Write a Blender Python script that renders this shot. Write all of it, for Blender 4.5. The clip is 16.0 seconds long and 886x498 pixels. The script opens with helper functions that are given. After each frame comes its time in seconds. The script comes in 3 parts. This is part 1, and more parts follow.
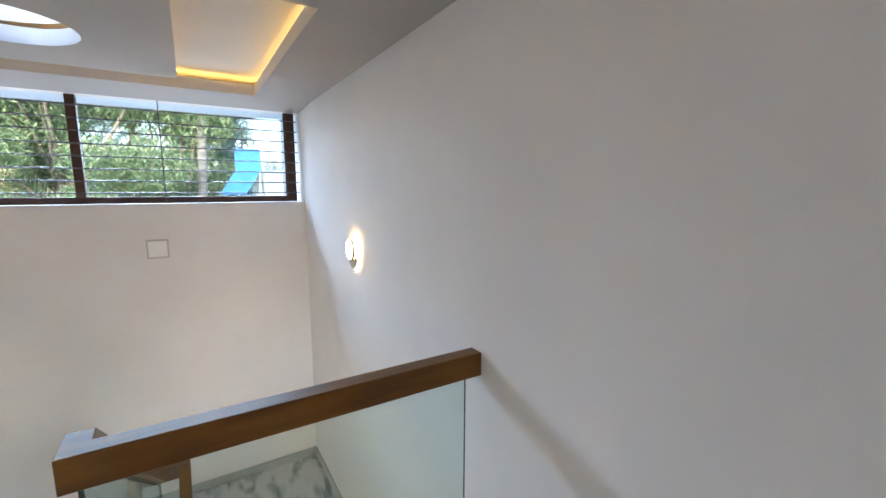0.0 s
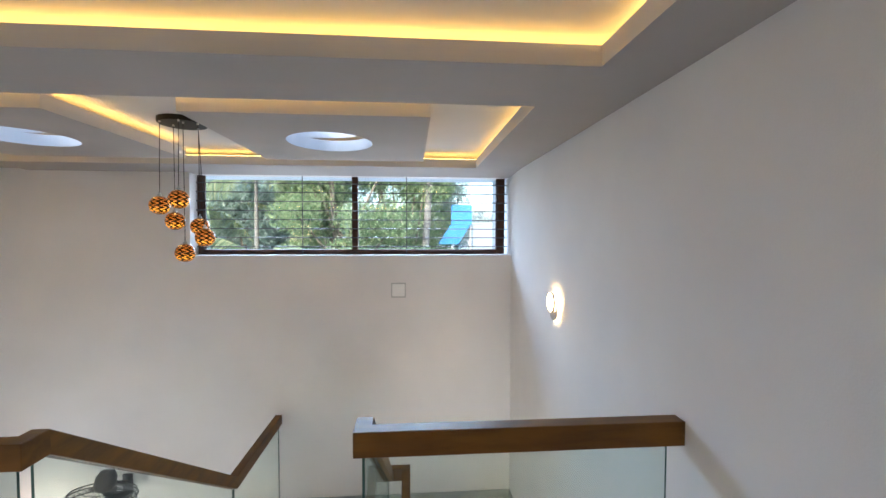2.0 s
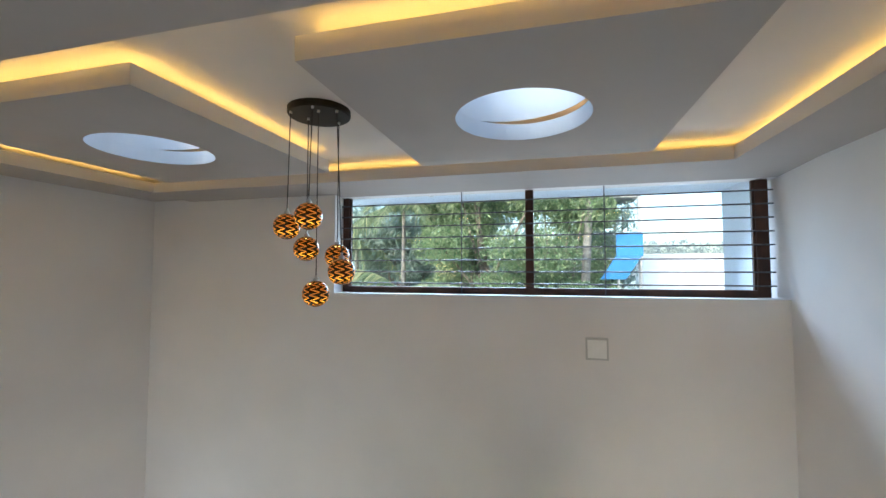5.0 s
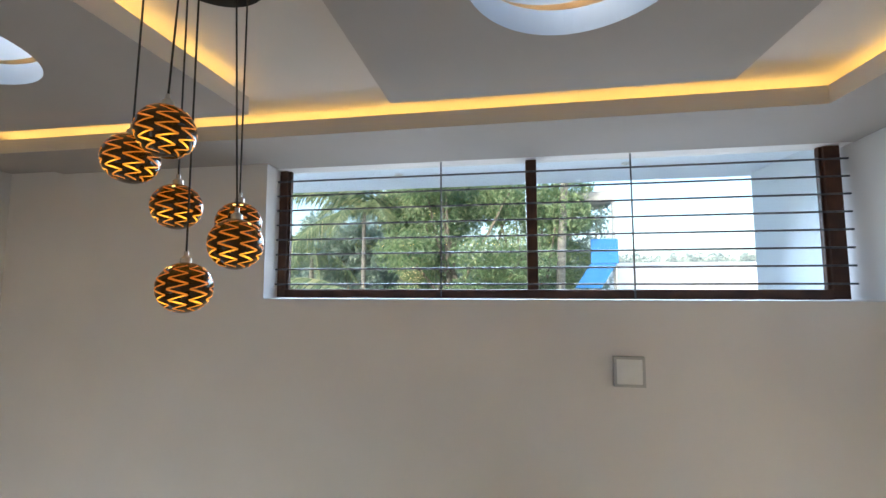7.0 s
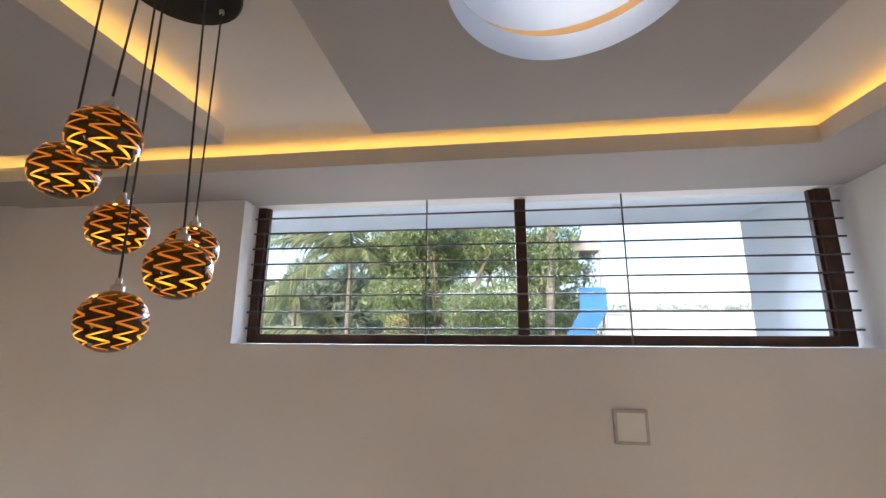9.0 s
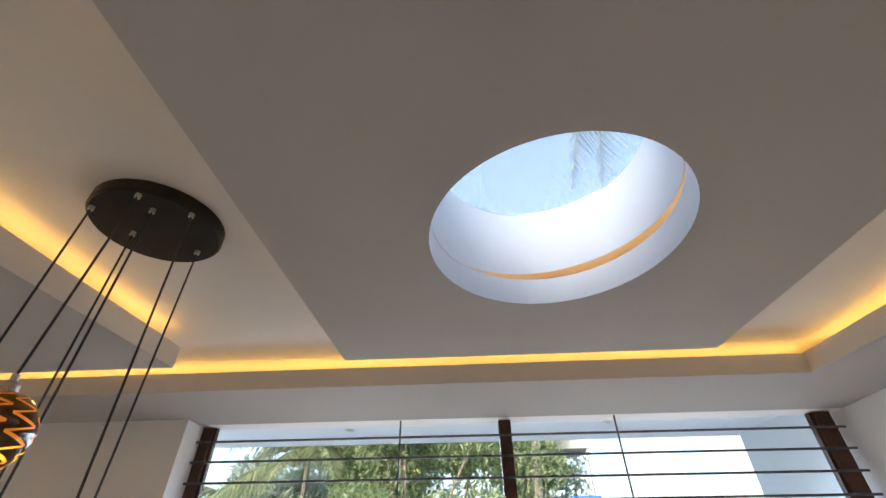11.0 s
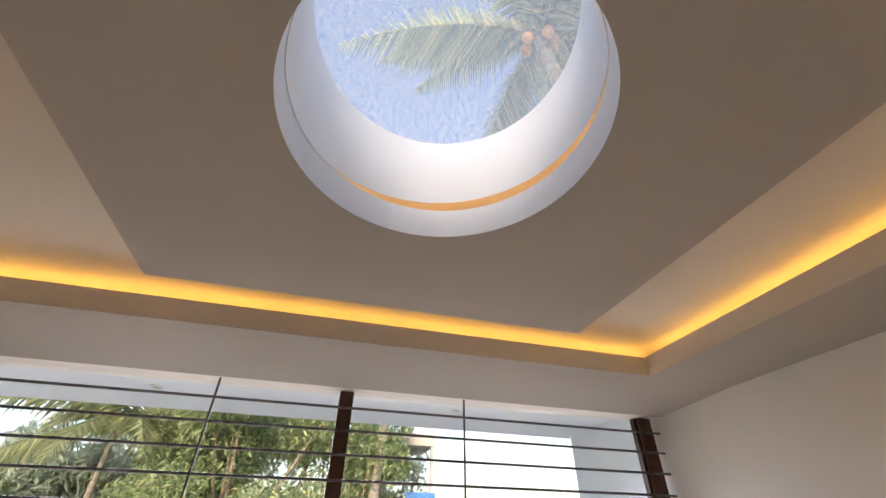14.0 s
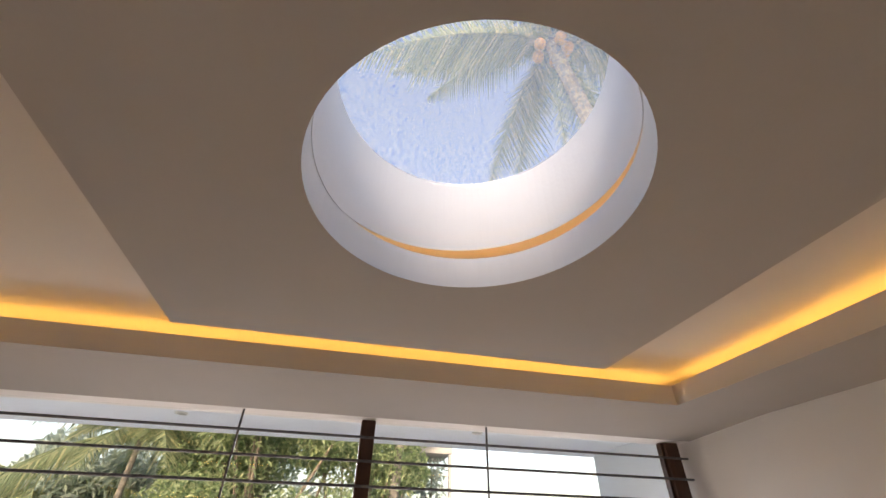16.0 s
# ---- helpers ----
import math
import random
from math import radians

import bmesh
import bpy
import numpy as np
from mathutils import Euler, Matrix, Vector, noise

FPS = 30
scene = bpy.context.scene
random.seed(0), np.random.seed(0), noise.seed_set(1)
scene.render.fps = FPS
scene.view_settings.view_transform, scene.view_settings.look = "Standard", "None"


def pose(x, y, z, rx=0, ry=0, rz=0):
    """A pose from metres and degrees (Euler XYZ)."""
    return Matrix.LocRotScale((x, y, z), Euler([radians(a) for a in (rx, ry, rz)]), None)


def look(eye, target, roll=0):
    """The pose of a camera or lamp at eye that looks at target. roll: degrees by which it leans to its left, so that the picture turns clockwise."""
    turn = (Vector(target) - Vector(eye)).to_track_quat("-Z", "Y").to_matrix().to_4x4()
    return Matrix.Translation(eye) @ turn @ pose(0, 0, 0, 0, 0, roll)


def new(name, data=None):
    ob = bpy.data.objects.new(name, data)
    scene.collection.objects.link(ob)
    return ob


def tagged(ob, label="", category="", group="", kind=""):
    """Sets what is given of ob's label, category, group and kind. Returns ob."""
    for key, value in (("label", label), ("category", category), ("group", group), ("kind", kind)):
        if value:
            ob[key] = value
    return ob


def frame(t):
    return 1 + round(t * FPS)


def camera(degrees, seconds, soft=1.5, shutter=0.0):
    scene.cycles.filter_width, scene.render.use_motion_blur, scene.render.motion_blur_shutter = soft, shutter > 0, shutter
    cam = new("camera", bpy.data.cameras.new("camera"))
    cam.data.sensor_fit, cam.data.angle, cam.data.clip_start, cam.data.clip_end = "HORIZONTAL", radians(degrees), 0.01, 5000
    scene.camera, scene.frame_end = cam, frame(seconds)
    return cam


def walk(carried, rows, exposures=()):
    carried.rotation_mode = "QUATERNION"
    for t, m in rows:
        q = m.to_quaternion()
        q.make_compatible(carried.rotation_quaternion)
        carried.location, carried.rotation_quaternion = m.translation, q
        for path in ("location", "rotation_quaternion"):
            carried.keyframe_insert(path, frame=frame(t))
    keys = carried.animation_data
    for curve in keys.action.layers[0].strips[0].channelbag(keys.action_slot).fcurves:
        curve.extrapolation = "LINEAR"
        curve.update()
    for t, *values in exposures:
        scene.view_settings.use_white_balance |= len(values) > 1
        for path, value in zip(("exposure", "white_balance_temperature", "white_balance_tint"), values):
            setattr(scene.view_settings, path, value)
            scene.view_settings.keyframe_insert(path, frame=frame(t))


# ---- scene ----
cam = camera(94.1, 16.0)
PATH = [
    (0, (0.834, 0.883, 1.704), (1.867, 2.571, 1.411), 0.1),
    (0.5, (0.82, 0.821, 1.712), (1.669, 2.618, 1.484), 0.1),
    (1, (0.794, 0.712, 1.745), (1.425, 2.603, 1.58), 0.4),
    (1.5, (0.747, 0.645, 1.767), (1.137, 2.603, 1.659), 0.3),
    (2, (0.711, 0.613, 1.783), (0.864, 2.606, 1.718), 0.1),
    (2.5, (0.692, 0.597, 1.784), (0.635, 2.596, 1.767), 0.1),
    (3, (0.652, 0.757, 1.77), (0.421, 2.743, 1.8), -0.0),
    (3.5, (0.606, 1.033, 1.768), (0.232, 2.997, 1.836), -0.0),
    (4, (0.471, 1.338, 1.768), (0.0, 3.28, 1.857), 0.0),
    (4.2, (0.411, 1.448, 1.772), (-0.085, 3.384, 1.863), 0.0),
    (6.3, (0.002, 2.521, 1.778), (-0.413, 4.474, 1.904), -0.1),
    (6.5, (-0.019, 2.6, 1.73), (-0.405, 4.558, 1.864), -0.1),
    (7, (-0.102, 2.802, 1.665), (-0.411, 4.772, 1.827), -0.1),
    (7.5, (-0.082, 2.9, 1.673), (-0.354, 4.878, 1.788), -0.2),
    (8, (-0.115, 2.962, 1.582), (-0.373, 4.945, 1.612), -0.2),
    (8.5, (-0.09, 2.965, 1.617), (-0.351, 4.943, 1.745), 0.0),
    (9, (-0.11, 2.955, 1.631), (-0.356, 4.899, 2.029), 0.2),
    (9.5, (-0.135, 2.945, 1.642), (-0.361, 4.789, 2.38), 0.0),
    (9.7, (-0.185, 2.926, 1.692), (-0.37, 4.736, 2.523), -0.7),
    (11.8, (-0.027, 3.155, 1.966), (0.001, 4.733, 3.195), 0.18),
    (12, (0.004, 3.194, 2.006), (0.103, 4.769, 3.235), 0.24),
    (12.5, (0.015, 3.209, 2.047), (0.278, 4.781, 3.255), 0.91),
    (13, (-0.016, 3.249, 2.021), (0.355, 4.815, 3.209), 0.92),
    (13.5, (-0.037, 3.296, 1.883), (0.383, 4.863, 3.052), 0.99),
    (14, (-0.039, 3.334, 1.846), (0.384, 4.906, 3.008), 0.87),
    (14.5, (-0.03, 3.368, 1.825), (0.373, 4.944, 2.988), 1.14),
    (15, (-0.061, 3.338, 1.836), (0.333, 4.918, 2.998), 0.96),
    (15.5, (-0.089, 3.304, 1.858), (0.29, 4.885, 3.022), 1.12),
    (16, (-0.086, 3.285, 1.957), (0.274, 4.868, 3.125), 1.22),
]
EXPOSURES = [(0, 2.36, 5770, 8), (2.5, 2.15, 5720, 8), (4.2, 1.88, 5670, 3), (6.5, 1.76, 5960, 5), (7.7, 1.69, 6120, 9), (8.5, 1.78, 6700, 15), (9.1, 1.66, 6600, 14), (9.7, 1.55, 6440, 13), (12, 1.88, 6850, 10), (12.6, 1.79, 7490, 14), (13.2, 1.67, 7740, 17), (14.5, 1.54, 7960, 19), (16, 1.51, 8190, 21)]
walk(cam, [(t, look(e, g, r)) for t, e, g, r in PATH], EXPOSURES)

# strengths of the lights
WINDOW_W, HALL_W, GROUND_W, LED_S, LAMP_S, AMBER_S = 19.0, 1.3, 8.5, 3.8, 6.5, 0.22

# ---- world, sun and exposure ----
world = bpy.data.worlds.new("sky")
scene.world = world
world.use_nodes = True
wn, wl = world.node_tree.nodes, world.node_tree.links
sky_tex = wn.new("ShaderNodeTexSky")
sky_tex.sky_type = "NISHITA"
sky_tex.sun_disc = False
sky_tex.sun_elevation = radians(22.4)
sky_tex.sun_rotation = radians(206.6)
sky_tex.dust_density = 3.0
wl.new(sky_tex.outputs["Color"], wn["Background"].inputs["Color"])
wn["Background"].inputs["Strength"].default_value = 0.15

sun_data = bpy.data.lights.new("sun", "SUN")
sun_data.energy = 1.1
sun_data.angle = radians(30)
sun_data.color = (1.0, 0.96, 0.91)
sun = new("sun", sun_data)
sun.matrix_world = look((-5.0, -10.0, 4.6), (0, 0, 0))

# sky light that enters below the porch and by the long window
sky_panel = bpy.data.lights.new("window_skylight", "AREA")
sky_panel.shape, sky_panel.size, sky_panel.size_y = "RECTANGLE", 4.0, 0.6
sky_panel.spread = radians(92)
sky_panel.energy = WINDOW_W
sky_panel.color = (0.64, 0.79, 1.0)
sky_lamp = new("window_skylight", sky_panel)
sky_lamp.matrix_world = look((-0.35, 6.22, 2.22), (-0.35, 4.5, 0.85))

# light thrown up from the bright yard through the same window
yard = bpy.data.lights.new("window_yardlight", "AREA")
yard.shape, yard.size, yard.size_y = "RECTANGLE", 3.4, 0.5
yard.spread = radians(110)
yard.energy = 2.6
yard.color = (0.88, 0.92, 1.0)
new("window_yardlight", yard).matrix_world = look((0.1, 6.05, 1.5), (0.1, 4.7, 2.75))

# fill lamps added at the unseen back wall, above and below the upper floor
for z, power, tone in ((1.05, HALL_W, (1.0, 0.87, 0.74)), (-1.6, GROUND_W, (1.0, 0.95, 0.91))):
    d = bpy.data.lights.new("back_fill", "AREA")
    d.shape, d.size, d.size_y = "RECTANGLE", 2.6, 2.0
    d.energy = power
    d.color = tone
    new("back_fill", d).matrix_world = look((0.4, -2.38, z), (0.2, 3.0, z - 0.3))

# daylight from the wide opening of the ground floor
d = bpy.data.lights.new("opening_daylight", "AREA")
d.shape, d.size, d.size_y = "RECTANGLE", 1.3, 1.8
d.energy = GROUND_W * 0.13
d.color = (0.95, 0.96, 1.0)
new("opening_daylight", d).matrix_world = look((-3.75, 3.75, -1.65), (0.0, 4.9, -0.6))

# ---- materials ----


def material(name, color, rough=0.6, metal=0.0, **extra):
    m = bpy.data.materials.new(name)
    m.use_nodes = True
    b = m.node_tree.nodes["Principled BSDF"]
    b.inputs["Base Color"].default_value = (*color, 1)
    b.inputs["Roughness"].default_value = rough
    b.inputs["Metallic"].default_value = metal
    for k, v in extra.items():
        b.inputs[k.replace("_", " ")].default_value = v
    return m


def textured(m, c1, c2, scale=(1, 1, 1), noise_scale=4.0, detail=6.0, bump=0.0, bump_scale=120.0, rough=None, low=0.35, high=0.65, distort=0.0):
    """Two-scale colour variation in object space, with fine relief."""
    nt = m.node_tree
    b = nt.nodes["Principled BSDF"]
    co = nt.nodes.new("ShaderNodeTexCoord")
    mp = nt.nodes.new("ShaderNodeMapping")
    mp.inputs["Scale"].default_value = scale
    nt.links.new(co.outputs["Object"], mp.inputs["Vector"])
    n1 = nt.nodes.new("ShaderNodeTexNoise")
    n1.inputs["Scale"].default_value = noise_scale
    n1.inputs["Detail"].default_value = detail
    n1.inputs["Distortion"].default_value = distort
    nt.links.new(mp.outputs["Vector"], n1.inputs["Vector"])
    ramp = nt.nodes.new("ShaderNodeValToRGB")
    ramp.color_ramp.elements[0].position, ramp.color_ramp.elements[1].position = low, high
    ramp.color_ramp.elements[0].color, ramp.color_ramp.elements[1].color = (*c1, 1), (*c2, 1)
    nt.links.new(n1.outputs["Fac"], ramp.inputs["Fac"])
    nt.links.new(ramp.outputs["Color"], b.inputs["Base Color"])
    if rough:
        rr = nt.nodes.new("ShaderNodeMapRange")
        rr.inputs["To Min"].default_value, rr.inputs["To Max"].default_value = rough
        nt.links.new(n1.outputs["Fac"], rr.inputs["Value"])
        nt.links.new(rr.outputs["Result"], b.inputs["Roughness"])
    if bump:
        n2 = nt.nodes.new("ShaderNodeTexNoise")
        n2.inputs["Scale"].default_value = bump_scale
        n2.inputs["Detail"].default_value = 4
        nt.links.new(mp.outputs["Vector"], n2.inputs["Vector"])
        bp = nt.nodes.new("ShaderNodeBump")
        bp.inputs["Strength"].default_value = bump
        bp.inputs["Distance"].default_value = 0.01
        nt.links.new(n2.outputs["Fac"], bp.inputs["Height"])
        nt.links.new(bp.outputs["Normal"], b.inputs["Normal"])
    return m


def glowing(name, color, strength):
    m = bpy.data.materials.new(name)
    m.use_nodes = True
    b = m.node_tree.nodes["Principled BSDF"]
    b.inputs["Base Color"].default_value = (*color, 1)
    b.inputs["Emission Color"].default_value = (*color, 1)
    b.inputs["Emission Strength"].default_value = strength
    return m


def see_through(name, tint, gloss=0.025, rough=0.02):
    """Thin clear glass: lets light pass, with a Fresnel sheen."""
    m = bpy.data.materials.new(name)
    m.use_nodes = True
    nt = m.node_tree
    nt.nodes.remove(nt.nodes["Principled BSDF"])
    tr = nt.nodes.new("ShaderNodeBsdfTransparent")
    tr.inputs["Color"].default_value = (*tint, 1)
    gl = nt.nodes.new("ShaderNodeBsdfGlossy")
    gl.inputs["Roughness"].default_value = rough
    lw = nt.nodes.new("ShaderNodeLayerWeight")
    lw.inputs["Blend"].default_value = 0.5
    po = nt.nodes.new("ShaderNodeMath")
    po.operation = "POWER"
    po.inputs[1].default_value = 4.0
    nt.links.new(lw.outputs["Facing"], po.inputs[0])
    fr = nt.nodes.new("ShaderNodeMath")
    fr.operation = "MULTIPLY_ADD"
    fr.inputs[1].default_value, fr.inputs[2].default_value = 0.45, gloss
    nt.links.new(po.outputs["Value"], fr.inputs[0])
    mix = nt.nodes.new("ShaderNodeMixShader")
    nt.links.new(fr.outputs["Value"], mix.inputs["Fac"])
    nt.links.new(tr.outputs["BSDF"], mix.inputs[1])
    nt.links.new(gl.outputs["BSDF"], mix.inputs[2])
    nt.links.new(mix.outputs["Shader"], nt.nodes["Material Output"].inputs["Surface"])
    return m


PAINT = textured(material("wall_paint", (0.74, 0.70, 0.66), 0.75), (0.77, 0.735, 0.72), (0.82, 0.785, 0.77), noise_scale=1.3, bump=0.08, bump_scale=160)
# one ceiling paint in two tones: undersides carry shade, cove faces carry light
CEIL_SHADED = textured(material("shaded_ceiling_paint", (0.76, 0.74, 0.72), 0.8), (0.40, 0.365, 0.34), (0.44, 0.40, 0.375), noise_scale=1.1, bump=0.05, bump_scale=140)
CEIL_LIT = textured(material("lit_ceiling_paint", (0.76, 0.74, 0.72), 0.8), (0.56, 0.53, 0.505), (0.61, 0.57, 0.545), noise_scale=1.1, bump=0.05, bump_scale=140)
WHITE = textured(material("shaft_white", (0.82, 0.82, 0.82), 0.7), (0.62, 0.64, 0.665), (0.67, 0.69, 0.715), noise_scale=3, bump=0.05)
TEAK = textured(material("teak", (0.23, 0.095, 0.022), 0.38), (0.095, 0.039, 0.004), (0.175, 0.075, 0.008), scale=(1.0, 5, 5), noise_scale=3.2, detail=5, bump=0.02, bump_scale=60, rough=(0.32, 0.5), distort=0.2)
TEAK_Y = textured(material("teak_along", (0.23, 0.095, 0.022), 0.38), (0.095, 0.039, 0.004), (0.175, 0.075, 0.008), scale=(5, 1.0, 5), noise_scale=3.2, detail=5, bump=0.02, bump_scale=60, rough=(0.32, 0.5), distort=0.2)
for m in (TEAK, TEAK_Y):
    m.node_tree.nodes["Principled BSDF"].inputs["Specular IOR Level"].default_value = 0.3
FRAME = textured(material("dark_wood", (0.035, 0.016, 0.011), 0.6), (0.045, 0.016, 0.008), (0.085, 0.032, 0.016), noise_scale=9, bump=0.08)
BARS = textured(material("grille_steel", (0.10, 0.10, 0.11), 0.45, 0.6), (0.07, 0.07, 0.08), (0.15, 0.15, 0.16), noise_scale=30)
GLASS = see_through("railing_glass", (0.90, 0.955, 0.94))
GLASS_EDGE = material("glass_edge", (0.05, 0.10, 0.09), 0.2)
PANE = see_through("window_pane", (0.97, 0.985, 0.98), gloss=0.012)
LED = glowing("led_strip", (1.0, 0.59, 0.14), LED_S)
LED_RING = glowing("led_ring_glow", (1.0, 0.62, 0.25), LED_S * 0.6)
LED_FAINT = glowing("led_faint_strip", (1.0, 0.59, 0.14), LED_S * 0.3)
LED_PANEL = glowing("led_panel_strip", (1.0, 0.59, 0.14), LED_S * 1.5)
LAMPGLOW = glowing("lamp_glow", (1.0, 0.69, 0.30), LAMP_S)
PLASTIC = textured(material("white_plastic", (0.72, 0.71, 0.69), 0.4), (0.70, 0.69, 0.67), (0.76, 0.75, 0.73), noise_scale=20)
STEEL = textured(material("brushed_steel", (0.5, 0.49, 0.48), 0.35, 0.9), (0.42, 0.41, 0.40), (0.58, 0.57, 0.56), noise_scale=25)
BLACK = textured(material("black_enamel", (0.012, 0.011, 0.011), 0.25), (0.006, 0.006, 0.006), (0.014, 0.013, 0.012), noise_scale=14)
BLACK.node_tree.nodes["Principled BSDF"].inputs["Specular IOR Level"].default_value = 0.15
BLACK.node_tree.nodes["Principled BSDF"].inputs["Roughness"].default_value = 0.45
SHELL = textured(material("smoked_glass_shell", (0.020, 0.010, 0.006), 0.07, Emission_Color=(0.9, 0.36, 0.03, 1), Emission_Strength=0.004, IOR=1.48), (0.012, 0.005, 0.002), (0.03, 0.012, 0.004), noise_scale=12)


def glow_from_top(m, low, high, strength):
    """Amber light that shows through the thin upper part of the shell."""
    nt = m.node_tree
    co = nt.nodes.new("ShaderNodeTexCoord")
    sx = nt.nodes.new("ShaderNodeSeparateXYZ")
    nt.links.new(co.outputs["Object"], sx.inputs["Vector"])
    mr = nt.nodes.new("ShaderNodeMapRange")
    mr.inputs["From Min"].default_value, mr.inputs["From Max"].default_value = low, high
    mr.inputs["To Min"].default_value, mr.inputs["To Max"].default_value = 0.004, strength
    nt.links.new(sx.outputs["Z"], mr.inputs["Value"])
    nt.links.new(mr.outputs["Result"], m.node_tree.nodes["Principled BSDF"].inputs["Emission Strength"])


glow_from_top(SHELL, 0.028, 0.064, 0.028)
CORD = material("black_cord", (0.02, 0.02, 0.02), 0.6)


def marble():
    m = textured(material("grey_marble", (0.5, 0.5, 0.5), 0.22), (0.30, 0.32, 0.31), (0.66, 0.68, 0.67), scale=(6, 1.8, 2), noise_scale=1.5, detail=8, low=0.34, high=0.50, distort=0.4)
    return m


MARBLE = marble()
SKIRT = textured(material("grey_skirting", (0.42, 0.42, 0.42), 0.35), (0.36, 0.37, 0.37), (0.47, 0.48, 0.48), noise_scale=3, detail=6)
GRAPHITE = textured(material("fan_grey", (0.07, 0.07, 0.075), 0.4), (0.07, 0.072, 0.08), (0.12, 0.122, 0.13), noise_scale=20)
BARK = textured(material("bark", (0.2, 0.17, 0.13), 0.9), (0.10, 0.085, 0.065), (0.30, 0.26, 0.21), scale=(3, 3, 0.6), noise_scale=6, bump=0.5, bump_scale=20)
PALM_BARK = textured(material("palm_bark", (0.14, 0.13, 0.12), 0.9), (0.13, 0.125, 0.115), (0.25, 0.24, 0.22), scale=(1, 1, 5), noise_scale=3, bump=0.4, bump_scale=10)
GRASS = textured(material("sandy_ground", (0.3, 0.27, 0.23), 0.95), (0.33, 0.32, 0.30), (0.12, 0.14, 0.07), noise_scale=0.12, low=0.5, high=0.75, bump=0.4, bump_scale=8)
BLUE = textured(material("blue_sheet", (0.03, 0.28, 0.75), 0.5), (0.02, 0.15, 0.44), (0.035, 0.20, 0.52), noise_scale=2)
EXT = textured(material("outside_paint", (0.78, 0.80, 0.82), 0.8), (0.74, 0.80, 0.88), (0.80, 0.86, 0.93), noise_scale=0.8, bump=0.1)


def leaf_material(name, c1, c2, c3):
    m = material(name, c1, 0.55)
    nt = m.node_tree
    b = nt.nodes["Principled BSDF"]
    g = nt.nodes.new("ShaderNodeNewGeometry")
    r = nt.nodes.new("ShaderNodeValToRGB")
    r.color_ramp.elements[0].color, r.color_ramp.elements[1].color = (*c1, 1), (*c3, 1)
    e = r.color_ramp.elements.new(0.55)
    e.color = (*c2, 1)
    nt.links.new(g.outputs["Random Per Island"], r.inputs["Fac"])
    nt.links.new(r.outputs["Color"], b.inputs["Base Color"])
    t = nt.nodes.new("ShaderNodeBsdfTranslucent")
    nt.links.new(r.outputs["Color"], t.inputs["Color"])
    mx = nt.nodes.new("ShaderNodeMixShader")
    mx.inputs["Fac"].default_value = 0.5
    nt.links.new(b.outputs["BSDF"], mx.inputs[1])
    nt.links.new(t.outputs["BSDF"], mx.inputs[2])
    nt.links.new(mx.outputs["Shader"], nt.nodes["Material Output"].inputs["Surface"])
    return m


LEAF = leaf_material("mango_leaf", (0.12, 0.20, 0.11), (0.26, 0.36, 0.19), (0.42, 0.48, 0.28))
# leaf colours paled and cooled: the haze over the trees is painted in
LEAF_HAZED = leaf_material("hazed_leaf", (0.24, 0.33, 0.29), (0.34, 0.43, 0.38), (0.44, 0.51, 0.46))
FROND = leaf_material("palm_leaf", (0.14, 0.20, 0.12), (0.27, 0.34, 0.20), (0.48, 0.48, 0.29))

NUT = textured(material("coconut_husk", (0.55, 0.28, 0.08), 0.5), (0.45, 0.22, 0.06), (0.62, 0.34, 0.12), noise_scale=9)

# ---- mesh helpers ----


def part(name, bm, mat, parent=None, label="", smooth=False):
    me = bpy.data.meshes.new(name)
    bm.normal_update()
    bm.to_mesh(me)
    bm.free()
    for m in (mat if isinstance(mat, (list, tuple)) else [mat]):
        me.materials.append(m)
    if smooth:
        for p in me.polygons:
            p.use_smooth = True
    ob = new(name, me)
    if parent is not None:
        ob.parent = parent
    if label:
        tagged(ob, label)
    return ob


def structure(name, bm, mat, label, category, smooth=False):
    return tagged(part(name, bm, mat, smooth=smooth), label, category, kind="structure")


def thing(name, label, category, at=(0, 0, 0), group="", kind=""):
    ob = new(name)
    ob.location = at
    ob.empty_display_size = 0.1
    return tagged(ob, label, category, group, kind)


def add_box(bm, x0, x1, y0, y1, z0, z1, bevel=0.0):
    m = Matrix.Translation(((x0 + x1) / 2, (y0 + y1) / 2, (z0 + z1) / 2)) @ Matrix.Diagonal((x1 - x0, y1 - y0, z1 - z0, 1))
    r = bmesh.ops.create_cube(bm, size=1, matrix=m)
    if bevel:
        edges = list({e for v in r["verts"] for e in v.link_edges})
        bmesh.ops.bevel(bm, geom=edges, offset=bevel, segments=2, affect="EDGES", profile=0.6)


def box(x0, x1, y0, y1, z0, z1, bevel=0.0):
    bm = bmesh.new()
    add_box(bm, x0, x1, y0, y1, z0, z1, bevel)
    return bm


def add_rod(bm, a, b, r0, r1=None, seg=12):
    a, b = Vector(a), Vector(b)
    d = b - a
    m = Matrix.Translation((a + b) / 2) @ d.to_track_quat("Z", "Y").to_matrix().to_4x4()
    bmesh.ops.create_cone(bm, cap_ends=True, segments=seg, radius1=r0, radius2=r0 if r1 is None else r1, depth=d.length, matrix=m)


def rod(a, b, r0, r1=None, seg=12):
    bm = bmesh.new()
    add_rod(bm, a, b, r0, r1, seg)
    return bm


